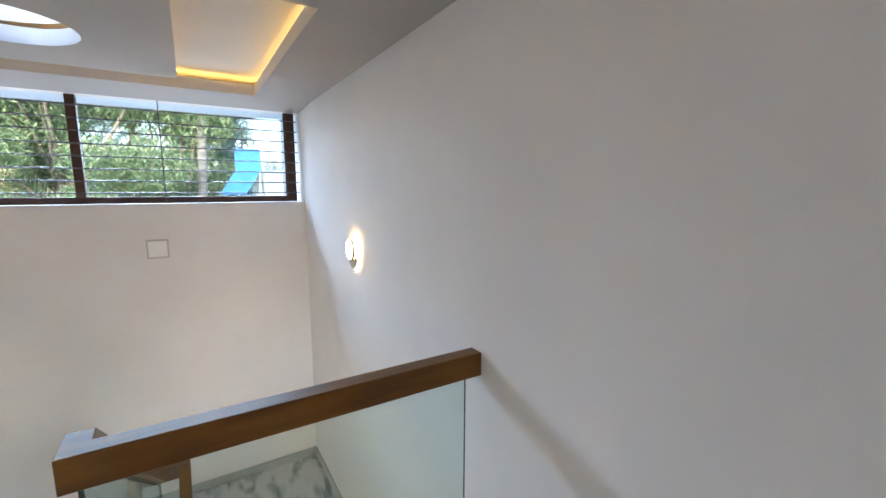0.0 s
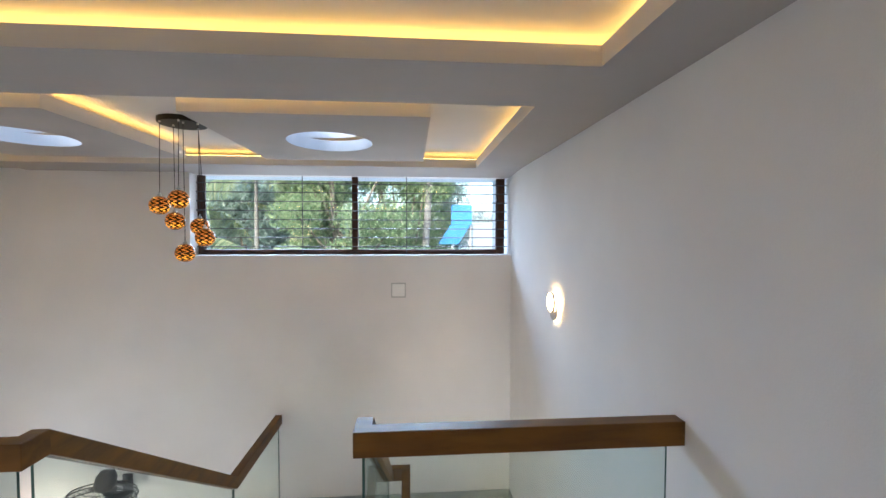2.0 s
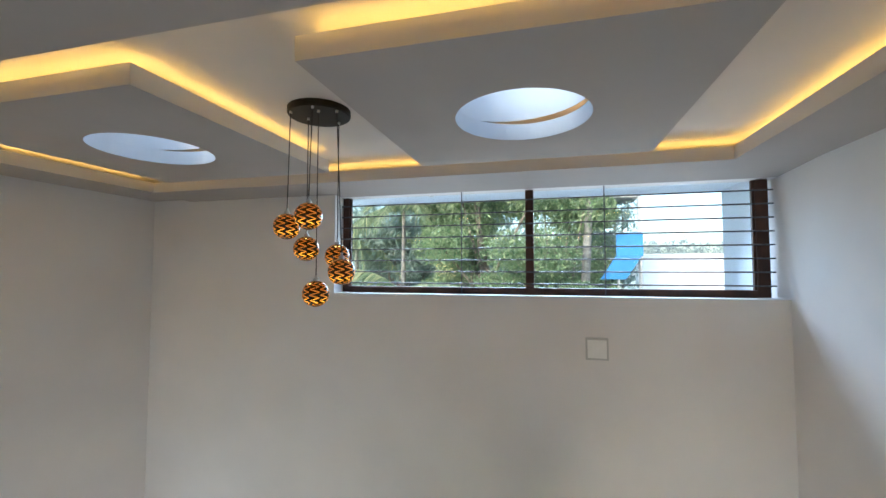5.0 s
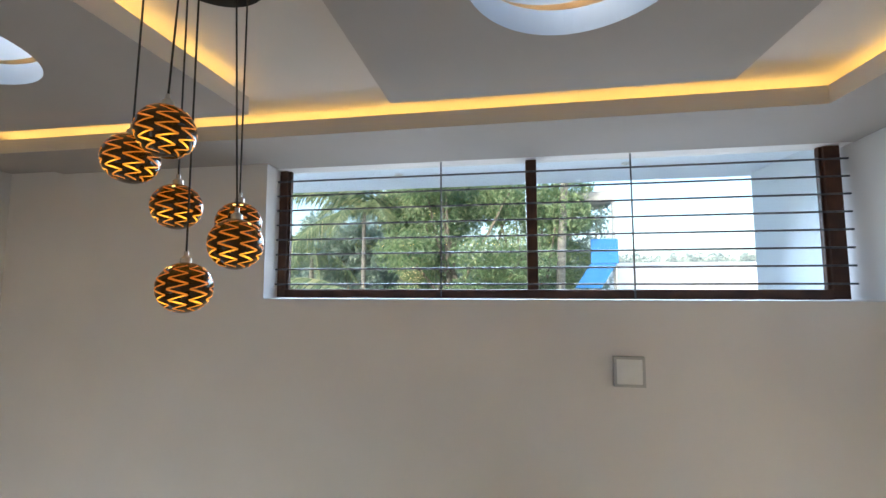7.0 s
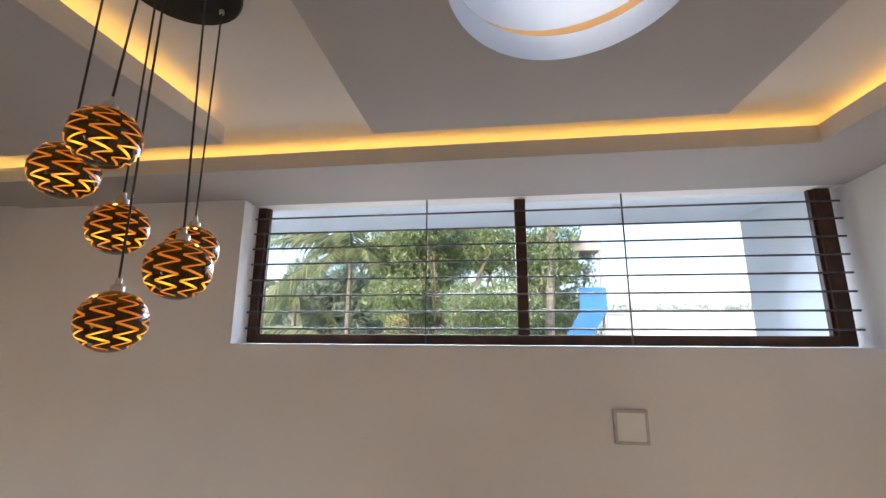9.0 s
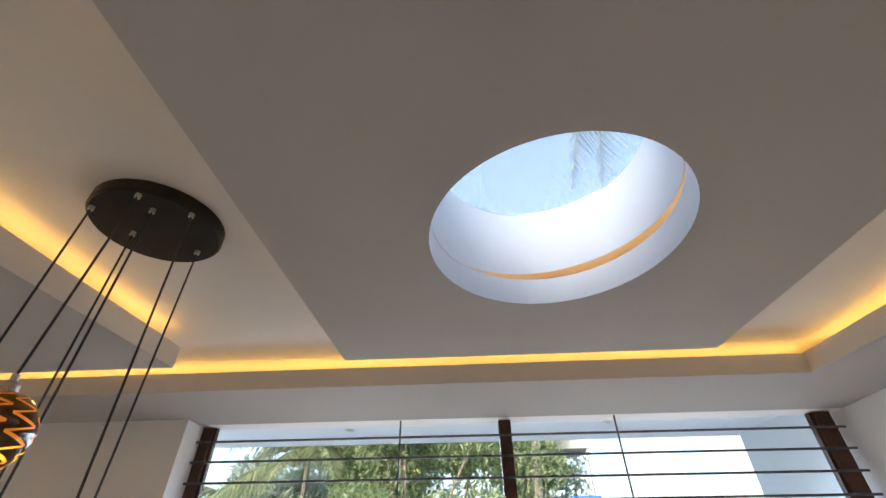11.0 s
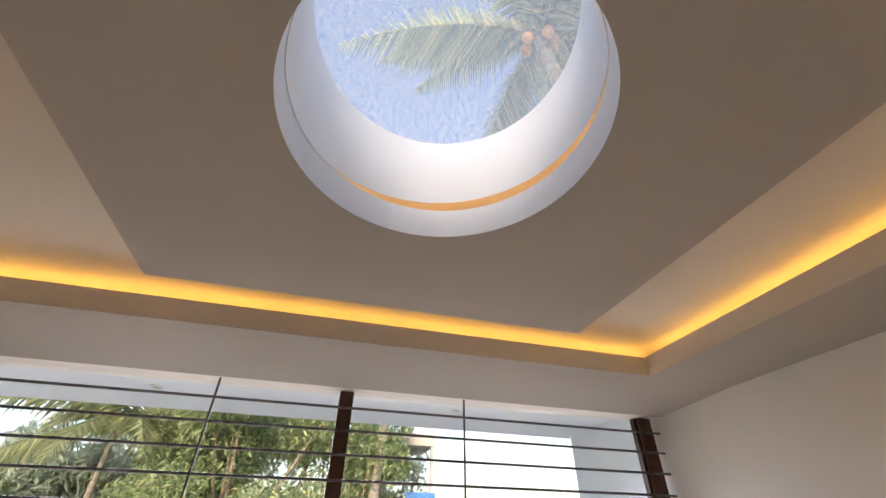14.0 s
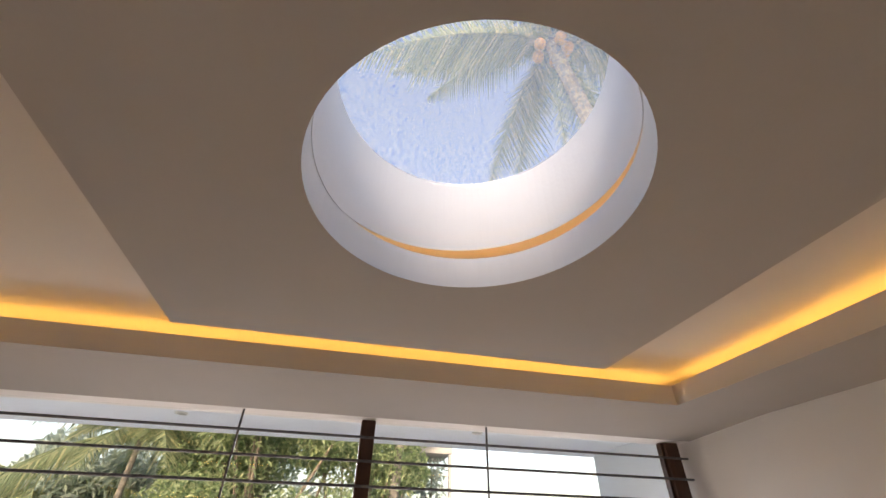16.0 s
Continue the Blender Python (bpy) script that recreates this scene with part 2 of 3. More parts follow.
def lathe(profile, seg=48, axis="Z"):
    """A turned body from (radius, height) pairs."""
    bm = bmesh.new()
    rings = []
    for r, h in profile:
        ring = []
        for i in range(seg):
            a = 2 * math.pi * i / seg
            p = (r * math.cos(a), r * math.sin(a), h) if axis == "Z" else (h, r * math.cos(a), r * math.sin(a))
            ring.append(bm.verts.new(p))
        rings.append(ring)
    for k in range(len(rings) - 1):
        for i in range(seg):
            j = (i + 1) % seg
            bm.faces.new((rings[k][i], rings[k][j], rings[k + 1][j], rings[k + 1][i]))
    for ring in (rings[0], rings[-1]) if profile[0] != profile[-1] else ():
        if (ring[0].co - ring[seg // 2].co).length > 1e-4:
            bm.faces.new(ring)
    bmesh.ops.remove_doubles(bm, verts=bm.verts, dist=1e-5)
    bmesh.ops.recalc_face_normals(bm, faces=bm.faces)
    return bm


def prism(points, x0, x1):
    """A prism along x from (y, z) corner points."""
    bm = bmesh.new()
    a = [bm.verts.new((x0, y, z)) for y, z in points]
    b = [bm.verts.new((x1, y, z)) for y, z in points]
    bm.faces.new(a)
    bm.faces.new(b[::-1])
    for i in range(len(points)):
        j = (i + 1) % len(points)
        bm.faces.new((a[i], b[i], b[j], a[j]))
    bmesh.ops.recalc_face_normals(bm, faces=bm.faces)
    return bm


def slab_with_hole(bm, x0, x1, y0, y1, z0, z1, cx, cy, r, seg=72):
    """A rectangular slab with a round opening through it."""
    lo, hi, lo2, hi2 = [], [], [], []
    corner = [math.atan2(sy - cy, sx - cx) % (2 * math.pi) for sx, sy in ((x0, y0), (x1, y0), (x1, y1), (x0, y1))]
    angles = sorted([2 * math.pi * i / seg for i in range(seg)] + corner)
    for a in angles:
        c, s = math.cos(a), math.sin(a)
        t = min([((x1 if c > 0 else x0) - cx) / c if abs(c) > 1e-9 else 1e9, ((y1 if s > 0 else y0) - cy) / s if abs(s) > 1e-9 else 1e9])
        lo.append(bm.verts.new((cx + r * c, cy + OVAL * r * s, z0)))
        hi.append(bm.verts.new((cx + r * c, cy + OVAL * r * s, z1)))
        lo2.append(bm.verts.new((cx + t * c, cy + t * s, z0)))
        hi2.append(bm.verts.new((cx + t * c, cy + t * s, z1)))
    n = len(angles)
    for i in range(n):
        j = (i + 1) % n
        bm.faces.new((lo[i], lo[j], lo2[j], lo2[i]))
        bm.faces.new((hi[i], hi2[i], hi2[j], hi[j]))
        bm.faces.new((lo[i], hi[i], hi[j], lo[j])).material_index = 1
        bm.faces.new((lo2[i], lo2[j], hi2[j], hi2[i]))


# ---- the plan ----
XL, XR = -3.80, 1.865          # side walls
YB, YN = -2.4, 5.325           # back wall, window wall
ZG, ZL, ZF = -2.75, -1.30, 0.0  # ground floor, mid landing, upper floor
ZS, ZP, ZU, ZT = 2.49, 2.578, 2.642, 2.845  # soffit, top of the false ceiling, upper ceiling, roof
ZH, YH = 2.463, 5.44            # window head: height and inner edge
TR = (-3.34, 1.386, 2.85, 4.912)   # far tray
TF = (-3.34, 1.506, -1.6, 2.305)   # near tray
PR = (-0.628, 0.826, 3.10, 4.585)  # panels with round skylights
PL = (-2.815, -1.352, 3.10, 4.598)
SK = ((0.096, 3.836), (-2.083, 3.836))
SR, OVAL = 0.315, 1.045           # the openings are slightly longer than wide

# walls
bm = bmesh.new()
add_box(bm, XL - 0.2, -1.70, YN, YN + 0.25, ZG, ZT)
add_box(bm, -1.70, XR, YN, YN + 0.25, ZG, 1.56)
add_box(bm, -1.70, XR, YH + 0.001, YN + 0.25, ZH, ZT)
structure("wall_north", bm, PAINT, "off-white painted plaster wall with a long high window", "wall")
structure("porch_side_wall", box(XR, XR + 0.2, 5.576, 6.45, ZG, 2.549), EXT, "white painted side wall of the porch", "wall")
structure("wall_east", box(XR, XR + 0.2, YB, 5.575, ZG, ZT), PAINT, "plain off-white painted plaster stair wall", "wall")
bm = bmesh.new()
add_box(bm, XL - 0.2, XL, YB, 3.0, ZG, ZT)
add_box(bm, XL - 0.2, XL, 4.74, YN, ZG, ZT)
add_box(bm, XL - 0.2, XL, 3.0, 4.74, -0.52, ZT)
structure("wall_west", bm, PAINT, "off-white painted plaster wall over the stair void", "wall")
# unseen back wall; its openings are added to let light in
bm = bmesh.new()
add_box(bm, XL - 0.2, -3.0, YB - 0.2, YB, ZG, ZT)
add_box(bm, -2.3, 1.0, YB - 0.2, YB, 0.0, 2.1)
add_box(bm, 1.0, XR + 0.2, YB - 0.2, YB, ZG, ZT)
add_box(bm, -3.0, 1.0, YB - 0.2, YB, 2.1, ZT)
add_box(bm, -3.0, 1.0, YB - 0.2, YB, -0.5, 0.0)
structure("wall_south", bm, PAINT, "plain off-white painted wall, unseen, with openings added for light", "wall")

# floors
structure("floor_upper", box(XL, XR, YB, 2.3, ZF - 0.2, ZF), MARBLE, "grey veined marble upper floor", "floor")
structure("floor_ground", box(XL - 2.0, XR, YB, YN, ZG - 0.2, ZG), MARBLE, "grey veined marble ground floor", "floor")

# lower false ceiling with two trays
bm = bmesh.new()
add_box(bm, XL, TR[0], YB, YN + 0.25, ZS, ZP)
add_box(bm, TR[0], TF[1], TF[3], TR[2], ZS, ZP)
add_box(bm, TR[1], TF[1], TR[2], TR[3], ZS, ZP)
add_box(bm, TF[1], XR, YB, TR[3], ZS, ZP)
add_box(bm, TR[0], TF[1], YB, TF[2], ZS, ZP)
# the strip before the window falls slightly towards its head
strip_ws = prism([(TR[3], ZS), (YH, ZH), (YH, ZP), (TR[3], ZP)], TR[0], XR)
tmp = bpy.data.meshes.new("strip")
strip_ws.to_mesh(tmp)
strip_ws.free()
bm.from_mesh(tmp)
bm.normal_update()
# undersides take the shaded tone, upright faces the lit one
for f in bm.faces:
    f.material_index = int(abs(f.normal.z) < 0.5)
structure("ceiling", bm, [CEIL_SHADED, CEIL_LIT], "gypsum false ceiling with recessed trays, shade put into its underside colour", "ceiling")
for n, p, c in (("ceiling_panel", PR, SK[0]), ("ceiling_panel", PL, SK[1])):
    bm = bmesh.new()
    slab_with_hole(bm, p[0], p[1], p[2], p[3], ZS, ZP, c[0], c[1], SR)
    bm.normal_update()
    # upright panel edges take the lit tone
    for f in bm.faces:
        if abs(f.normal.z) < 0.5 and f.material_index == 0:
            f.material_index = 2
    structure(n, bm, [CEIL_SHADED, WHITE, CEIL_LIT], "square floating gypsum ceiling panel with a round opening", "ceiling panel")
bm = bmesh.new()
for c in SK:
    slab_with_hole(bm, c[0] - 0.6, c[0] + 0.6, c[1] - 0.6, c[1] + 0.6, ZU, ZT, c[0], c[1], SR)
for c in SK:  # collars of the shafts
    ring = lathe([(SR - 0.002, ZT), (SR - 0.002, ZU - 0.038), (SR - 0.0008, ZU - 0.038), (SR - 0.0008, ZU), (SR - 0.002, ZT)], 96)
    for f in ring.faces:
        f.material_index = 1
    for v in ring.verts:  # its lower rim is cut askew, so the lit gap tapers out
        if v.co.z < ZU - 0.02:
            v.co.z = ZP + max(-0.006, (0.026 * v.co.y + 0.020 * v.co.x) / SR - 0.004)
    ring.transform(Matrix.Translation((c[0], c[1], 0)) @ Matrix.Diagonal((1, OVAL, 1, 1)))
    tmp = bpy.data.meshes.new("collar")
    ring.to_mesh(tmp)
    ring.free()
    bm.from_mesh(tmp)
y0, y1 = SK[0][1] - 0.6, SK[0][1] + 0.6
add_box(bm, XL, XR, YB, y0, ZU, ZT)
add_box(bm, XL, XR, y1, YN + 0.25, ZU, ZT)
add_box(bm, XL, SK[1][0] - 0.6, y0, y1, ZU, ZT)
add_box(bm, SK[1][0] + 0.6, SK[0][0] - 0.6, y0, y1, ZU, ZT)
add_box(bm, SK[0][0] + 0.6, XR, y0, y1, ZU, ZT)
structure("ceiling_upper", bm, [CEIL_LIT, WHITE], "upper white ceiling above the lit coves with round light shafts", "ceiling")
# unseen wall, added to keep low sun out of the skylight shafts
structure("unseen_sun_block", box(XL, XR, 0.6, 0.8, ZT, ZT + 1.3), EXT, "unseen white wall added on the roof to block low sun", "wall")

# ---- stairs ----


def flight(name, x0, x1, y_start, y_step, z_start, n, rise, label):
    """Solid steps with marble treads; y_step is signed."""
    root = thing(name, label, "stairs", (x0, y_start, z_start), kind="structure")
    inv = Matrix.Translation((-x0, -y_start, -z_start))
    for i in range(n):
        za = z_start - rise * (i + 1)
        ya, yb = sorted((y_start + y_step * i, y_start + y_step * (i + 1)))
        bm = box(x0, x1, ya, yb, za - 0.18, za - 0.02)
        bm.transform(inv)
        part("step", bm, PAINT, root)
        bm = box(x0 - 0.01, x1, ya - 0.015, yb + 0.015, za - 0.02, za, 0.004)
        bm.transform(inv)
        part("tread", bm, MARBLE, root)
    return root


flight("upper_flight", -0.72, 0.50, 2.30, 0.262, ZF, 6, 0.1857, "upper stair flight with grey marble treads")
flight("lower_flight", 0.66, XR, 4.14, -0.25, ZL, 7, 0.1813, "lower stair flight with grey marble treads")
structure("landing", box(-0.75, XR, 4.13, YN, ZL - 0.2, ZL), MARBLE, "mid landing of grey veined marble slabs", "landing")
bm = bmesh.new()
add_box(bm, -0.75, XR - 0.012, YN - 0.012, YN, ZL, ZL + 0.09)
add_box(bm, XR - 0.012, XR, 4.13, YN, ZL, ZL + 0.09)
structure("baseboard", bm, SKIRT, "grey marble skirting round the landing", "baseboard")

# ---- railings ----
RH, RW = 0.105, 0.072  # rail height and width


def rail_sloped(name, x, ya, za, yb, zb, parent):
    """A rail in the plane x, whose top runs from (ya, za) to (yb, zb)."""
    bm = prism([(ya, za), (yb, zb), (yb, zb - RH), (ya, za - RH)], x - RW / 2, x + RW / 2)
    long_edges = [e for e in bm.edges if abs(e.verts[0].co.y - e.verts[1].co.y) > 0.2]
    bmesh.ops.bevel(bm, geom=long_edges, offset=0.003, segments=1, affect="EDGES")
    return part(name, bm, TEAK_Y, parent)


def corner_rail(x0, x1, y0, y1, xa, xb, ya, parent):
    """A level rail along x with a short return along y, cut from one piece."""
    outline = [(x0, y0), (x1, y0), (x1, y1), (xb, y1), (xb, ya), (xa, ya), (xa, y1), (x0, y1)]
    outline = [p for i, p in enumerate(outline) if p != outline[i - 1]]
    bm = bmesh.new()
    lo = [bm.verts.new((x, y, 1.0 - RH)) for x, y in outline]
    hi = [bm.verts.new((x, y, 1.0)) for x, y in outline]
    bm.faces.new(lo)
    bm.faces.new(hi)
    for i in range(len(outline)):
        j = (i + 1) % len(outline)
        bm.faces.new((lo[i], lo[j], hi[j], hi[i]))
    bmesh.ops.recalc_face_normals(bm, faces=bm.faces)
    bm.normal_update()
    end = [e for e in bm.edges if all(abs(v.co.y - ya) < 1e-6 for v in e.verts)]
    bmesh.ops.bevel(bm, geom=[e for e in bm.edges if e not in end], offset=0.003, segments=1, affect="EDGES")
    return part("handrail", bm, TEAK, parent)


def glass_sheet(points, x, parent, thick=0.012, along="y"):
    bm = prism(points, x - thick / 2, x + thick / 2)
    if along == "x":
        bm.transform(Matrix(((0, 1, 0, 0), (1, 0, 0, 0), (0, 0, 1, 0), (0, 0, 0, 1))))
        bmesh.ops.recalc_face_normals(bm, faces=bm.faces)
    bm.normal_update()
    for f in bm.faces:
        if abs(f.normal.x if along == "y" else f.normal.y) < 0.5:
            f.material_index = 1
    ob = part("glass_panel", bm, [GLASS, GLASS_EDGE], parent)
    ob.visible_shadow = False
    return ob


rail_a = thing("stair_railing", "teak handrail on clear glass from the wall and down the stair", "railing")
corner_rail(0.478, XR, 2.245, 2.245 + RW, 0.478, 0.478 + RW, 2.385, rail_a)
rail_sloped("sloping_rail", 0.514, 2.385, 1.0, 4.13, -0.235, rail_a)
part("turning_rail", box(0.478, 0.70, 4.13, 4.13 + RW, -0.235 - RH, -0.235, 0.003), TEAK, rail_a)
rail_sloped("lower_sloping_rail", 0.664, 4.13, -0.25, 2.35, -1.50, rail_a)
glass_sheet([(0.525, 0.02), (XR - 0.062, 0.02), (XR - 0.062, 1.0 - RH), (0.525, 1.0 - RH)], 2.281, rail_a, along="x")
glass_sheet([(2.30, 0.02), (2.385, 0.02), (4.10, -1.22), (4.10, -0.22 - RH), (2.385, 1.0 - RH), (2.30, 1.0 - RH)], 0.514, rail_a)
glass_sheet([(4.08, -1.28), (2.35, -2.5), (2.35, -1.50 - RH), (4.08, -0.29 - RH)], 0.664, rail_a)

rail_b = thing("void_railing", "teak handrail on clear glass round the stair void", "railing")
corner_rail(XL, -0.745, 2.245, 2.245 + RW, -0.745 - RW, -0.745, 2.372, rail_b)
rail_sloped("sloping_rail", -0.745 - RW / 2, 2.372, 1.0, 4.13, -0.24, rail_b)
part("landing_rail", box(-0.745 - RW, -0.745, 4.13, YN, -0.24 - RH, -0.24, 0.003), TEAK_Y, rail_b)
glass_sheet([(XL + 0.05, 0.02), (-0.79, 0.02), (-0.79, 1.0 - RH), (XL + 0.05, 1.0 - RH)], 2.281, rail_b, along="x")
glass_sheet([(2.33, 0.02), (2.372, 0.02), (4.12, -1.22), (4.12, -0.24 - RH), (2.372, 1.0 - RH), (2.33, 1.0 - RH)], -0.781, rail_b)
glass_sheet([(4.14, ZL + 0.02), (YN - 0.01, ZL + 0.02), (YN - 0.01, -0.24 - RH), (4.14, -0.24 - RH)], -0.781, rail_b)

# ---- window ----
win = thing("window_1", "long dark wooden window with horizontal steel grille bars", "window", (0.07, 5.5, 1.56), kind="structure")


def wpart(name, bm, mat, label="", parent=None):
    bm.transform(Matrix.Translation((-0.07, -5.5, -1.56)))
    return part(name, bm, mat, parent or win, label)


WX0, WX1 = -1.70, 1.822
wpart("window_frame", box(WX0, WX0 + 0.06, 5.485, 5.56, 1.565, ZH - 0.002, 0.004), FRAME)
wpart("window_frame", box(WX1 - 0.085, WX1, 5.485, 5.56, 1.565, ZH - 0.002, 0.004), FRAME)
wpart("window_frame", box(WX0 + 0.06, WX1 - 0.085, 5.485, 5.56, 1.563, 1.620, 0.004), FRAME)
for x0, x1 in ((WX0 + 0.06, WX0 + 0.075), (WX1 - 0.10, WX1 - 0.085)):
    wpart("glazing_bead", box(x0, x1, 5.505, 5.535, 1.620, ZH - 0.002, 0.003), FRAME)
wpart("mullion", box(0.022, 0.09, 5.487, 5.558, 1.620, ZH - 0.002, 0.004), FRAME)
for a, b in ((WX0 + 0.075, 0.022), (0.09, WX1 - 0.10)):
    p = wpart("pane", box(a, b, 5.525, 5.531, 1.620, ZH - 0.002), PANE)
    p.visible_shadow = False
for i in range(8):
    z = 1.654 + 0.1031 * i
    wpart("grille_bar", rod((WX0 - 0.004, 5.462, z), (WX1 + 0.022, 5.462, z), 0.0062, seg=8), BARS)
for x in (-0.53, 0.656):
    wpart("grille_upright", box(x - 0.0045, x + 0.0045, 5.448, 5.454, 1.562, ZH - 0.002), BARS)
structure("window_sill", box(WX0, XR, YN - 0.012, 5.484, 1.5605, 1.5625), WHITE, "thin white painted window sill", "sill")

# ---- plate on the wall ----
# rim grey is darkened to stand for shade along the plate's edges
RIM_SHADE = textured(material("shaded_rim_plastic", (0.42, 0.41, 0.40), 0.5), (0.50, 0.49, 0.48), (0.56, 0.55, 0.54), noise_scale=20)
PLATE_COVER = textured(material("cover_plastic", (0.86, 0.85, 0.83), 0.35), (0.84, 0.83, 0.81), (0.88, 0.87, 0.85), noise_scale=14)
plate = thing("wall_plate", "square white blank switch plate with a raised rim", "wall plate", (0.565, YN, 1.163))
bm = bmesh.new()
for a in ((-0.083, 0.083, -0.083, -0.07), (-0.083, 0.083, 0.07, 0.083), (-0.083, -0.07, -0.07, 0.07), (0.07, 0.083, -0.07, 0.07)):
    add_box(bm, a[0], a[1], -0.036, 0, a[2], a[3])
part("rim", bm, RIM_SHADE, plate, "raised rim with edge shade put into its grey")
part("cover", box(-0.07, 0.07, -0.031, 0, -0.07, 0.07, 0.003), PLATE_COVER, plate)

# ---- wall lamps: a glowing disc in front of a round back plate ----


LAMP_HUB = glowing("lamp_hub_glow", (1.0, 0.62, 0.26), LAMP_S * 0.025)


def wall_lamp(side, x, y, z):
    lamp = thing("wall_lamp", "round wall lamp with a glowing disc before a grey plate", "wall lamp", (x, y, z), group="wall lamps of the stairwell")
    s = side
    drop = -0.064
    bm = lathe([(0.0, s * 0.0), (0.080, s * 0.0), (0.082, s * 0.006), (0.078, s * 0.016), (0.0, s * 0.018)], axis="X")
    bm.transform(Matrix.Translation((s * 0.016, 0, drop)))
    part("back_plate", bm, STEEL, lamp, smooth=False)
    bm = lathe([(0.076, s * 0.003), (0.093, s * 0.003), (0.093, s * 0.013), (0.076, s * 0.013), (0.076, s * 0.003)], axis="X")
    bm.transform(Matrix.Translation((0, 0, drop)))
    part("light_ring", bm, LAMPGLOW, lamp, "warm glowing ring behind the plate")
    part("wall_mount", rod((0, 0, drop), (s * 0.017, 0, drop), 0.03), STEEL, lamp)
    part("stem", rod((s * 0.03, 0, -0.03), (s * 0.042, 0, -0.012), 0.012), STEEL, lamp)
    part("disc", lathe([(0.0, s * 0.040), (0.068, s * 0.040), (0.073, s * 0.043), (0.073, s * 0.053), (0.06, s * 0.058), (0.0, s * 0.059)], axis="X"), LAMPGLOW, lamp, "glowing opal disc")
    bm = lathe([(0.0, s * 0.0595), (0.016, s * 0.0595), (0.018, s * 0.061), (0.012, s * 0.063), (0.0, s * 0.0635)], 24, axis="X")
    bm.transform(Matrix.Translation((0, 0, -0.018)))
    part("hub", bm, LAMP_HUB, lamp, "small warm dim hub")
    part("rim", lathe([(0.0735, s * 0.039), (0.0775, s * 0.039), (0.0775, s * 0.056), (0.0735, s * 0.056), (0.0735, s * 0.039)], axis="X"), STEEL, lamp)
    return lamp


wall_lamp(-1, XR, 3.80, 1.255)
wall_lamp(1, XL, 3.86, 1.240)

# ---- pendant cluster ----
RB = 0.0672


def zigzag_slit():
    """One column of slanting slits, joined to a zigzag, that shows the lit inside of the globe."""
    bm = bmesh.new()
    n = 10
    rows = []
    for i in range(n):
        la, lb = (radians(58 - 122 * k / n) for k in (i, i + 1))
        sg = 1 if i % 2 else -1
        for q in range(0 if i == 0 else 1, 7):
            f = q / 6
            mid = la + (lb - la) * f
            tall = 0.033 + (0.007 if i % 2 else -0.007) * math.sin(math.pi * f)
            lon = radians(21) * (2 * f - 1) * sg
            r = RB * 1.006
            rows.append([bm.verts.new((r * math.cos(t) * math.cos(lon), r * math.cos(t) * math.sin(lon), r * math.sin(t))) for t in (mid - tall, mid, mid + tall)])
    for u, v in zip(rows, rows[1:]):
        bm.faces.new((u[0], v[0], v[1], u[1]))
        bm.faces.new((u[1], v[1], v[2], u[2]))
    return bm


def amber():
    """Lit amber glass, brighter towards the bulb at the bottom of the globe."""
    m = bpy.data.materials.new("lit_amber")
    m.use_nodes = True
    nt = m.node_tree
    b = nt.nodes["Principled BSDF"]
    b.inputs["Base Color"].default_value = (0.5, 0.2, 0.03, 1)
    co = nt.nodes.new("ShaderNodeTexCoord")
    sx = nt.nodes.new("ShaderNodeSeparateXYZ")
    nt.links.new(co.outputs["Object"], sx.inputs["Vector"])
    mr = nt.nodes.new("ShaderNodeMapRange")
    mr.inputs["From Min"].default_value, mr.inputs["From Max"].default_value = 0.05, -0.05
    mr.inputs["To Min"].default_value, mr.inputs["To Max"].default_value = 0.0, 1.0
    nt.links.new(sx.outputs["Z"], mr.inputs["Value"])
    ramp = nt.nodes.new("ShaderNodeValToRGB")
    ramp.color_ramp.elements[0].color = (0.62, 0.11, 0.003, 1)
    ramp.color_ramp.elements[1].color = (1.15, 0.34, 0.012, 1)
    nt.links.new(mr.outputs["Result"], ramp.inputs["Fac"])
    ns = nt.nodes.new("ShaderNodeTexNoise")
    ns.inputs["Scale"].default_value = 28
    nt.links.new(co.outputs["Object"], ns.inputs["Vector"])
    st = nt.nodes.new("ShaderNodeMath")
    st.operation = "MULTIPLY_ADD"
    st.inputs[1].default_value, st.inputs[2].default_value = AMBER_S, AMBER_S * 0.2
    nt.links.new(ns.outputs["Fac"], st.inputs[0])
    ds = nt.nodes.new("ShaderNodeVectorMath")
    ds.operation = "DISTANCE"
    ds.inputs[1].default_value = (RB * 0.85, 0.0, -RB * 0.5)
    nt.links.new(co.outputs["Object"], ds.inputs[0])
    hot = nt.nodes.new("ShaderNodeMapRange")
    hot.inputs["From Min"].default_value, hot.inputs["From Max"].default_value = 0.008, 0.026
    hot.inputs["To Min"].default_value, hot.inputs["To Max"].default_value = 4.2, 1.0
    nt.links.new(ds.outputs["Value"], hot.inputs["Value"])
    mul = nt.nodes.new("ShaderNodeMath")
    mul.operation = "MULTIPLY"
    nt.links.new(st.outputs["Value"], mul.inputs[0])
    nt.links.new(hot.outputs["Result"], mul.inputs[1])
    tone = nt.nodes.new("ShaderNodeMix")
    tone.data_type = "RGBA"
    near = nt.nodes.new("ShaderNodeMapRange")
    near.inputs["From Min"].default_value, near.inputs["From Max"].default_value = 1.0, 5.0
    nt.links.new(hot.outputs["Result"], near.inputs["Value"])
    nt.links.new(near.outputs["Result"], tone.inputs[0])
    nt.links.new(ramp.outputs["Color"], tone.inputs[6])
    tone.inputs[7].default_value = (1.15, 0.48, 0.03, 1)
    nt.links.new(tone.outputs[2], b.inputs["Emission Color"])
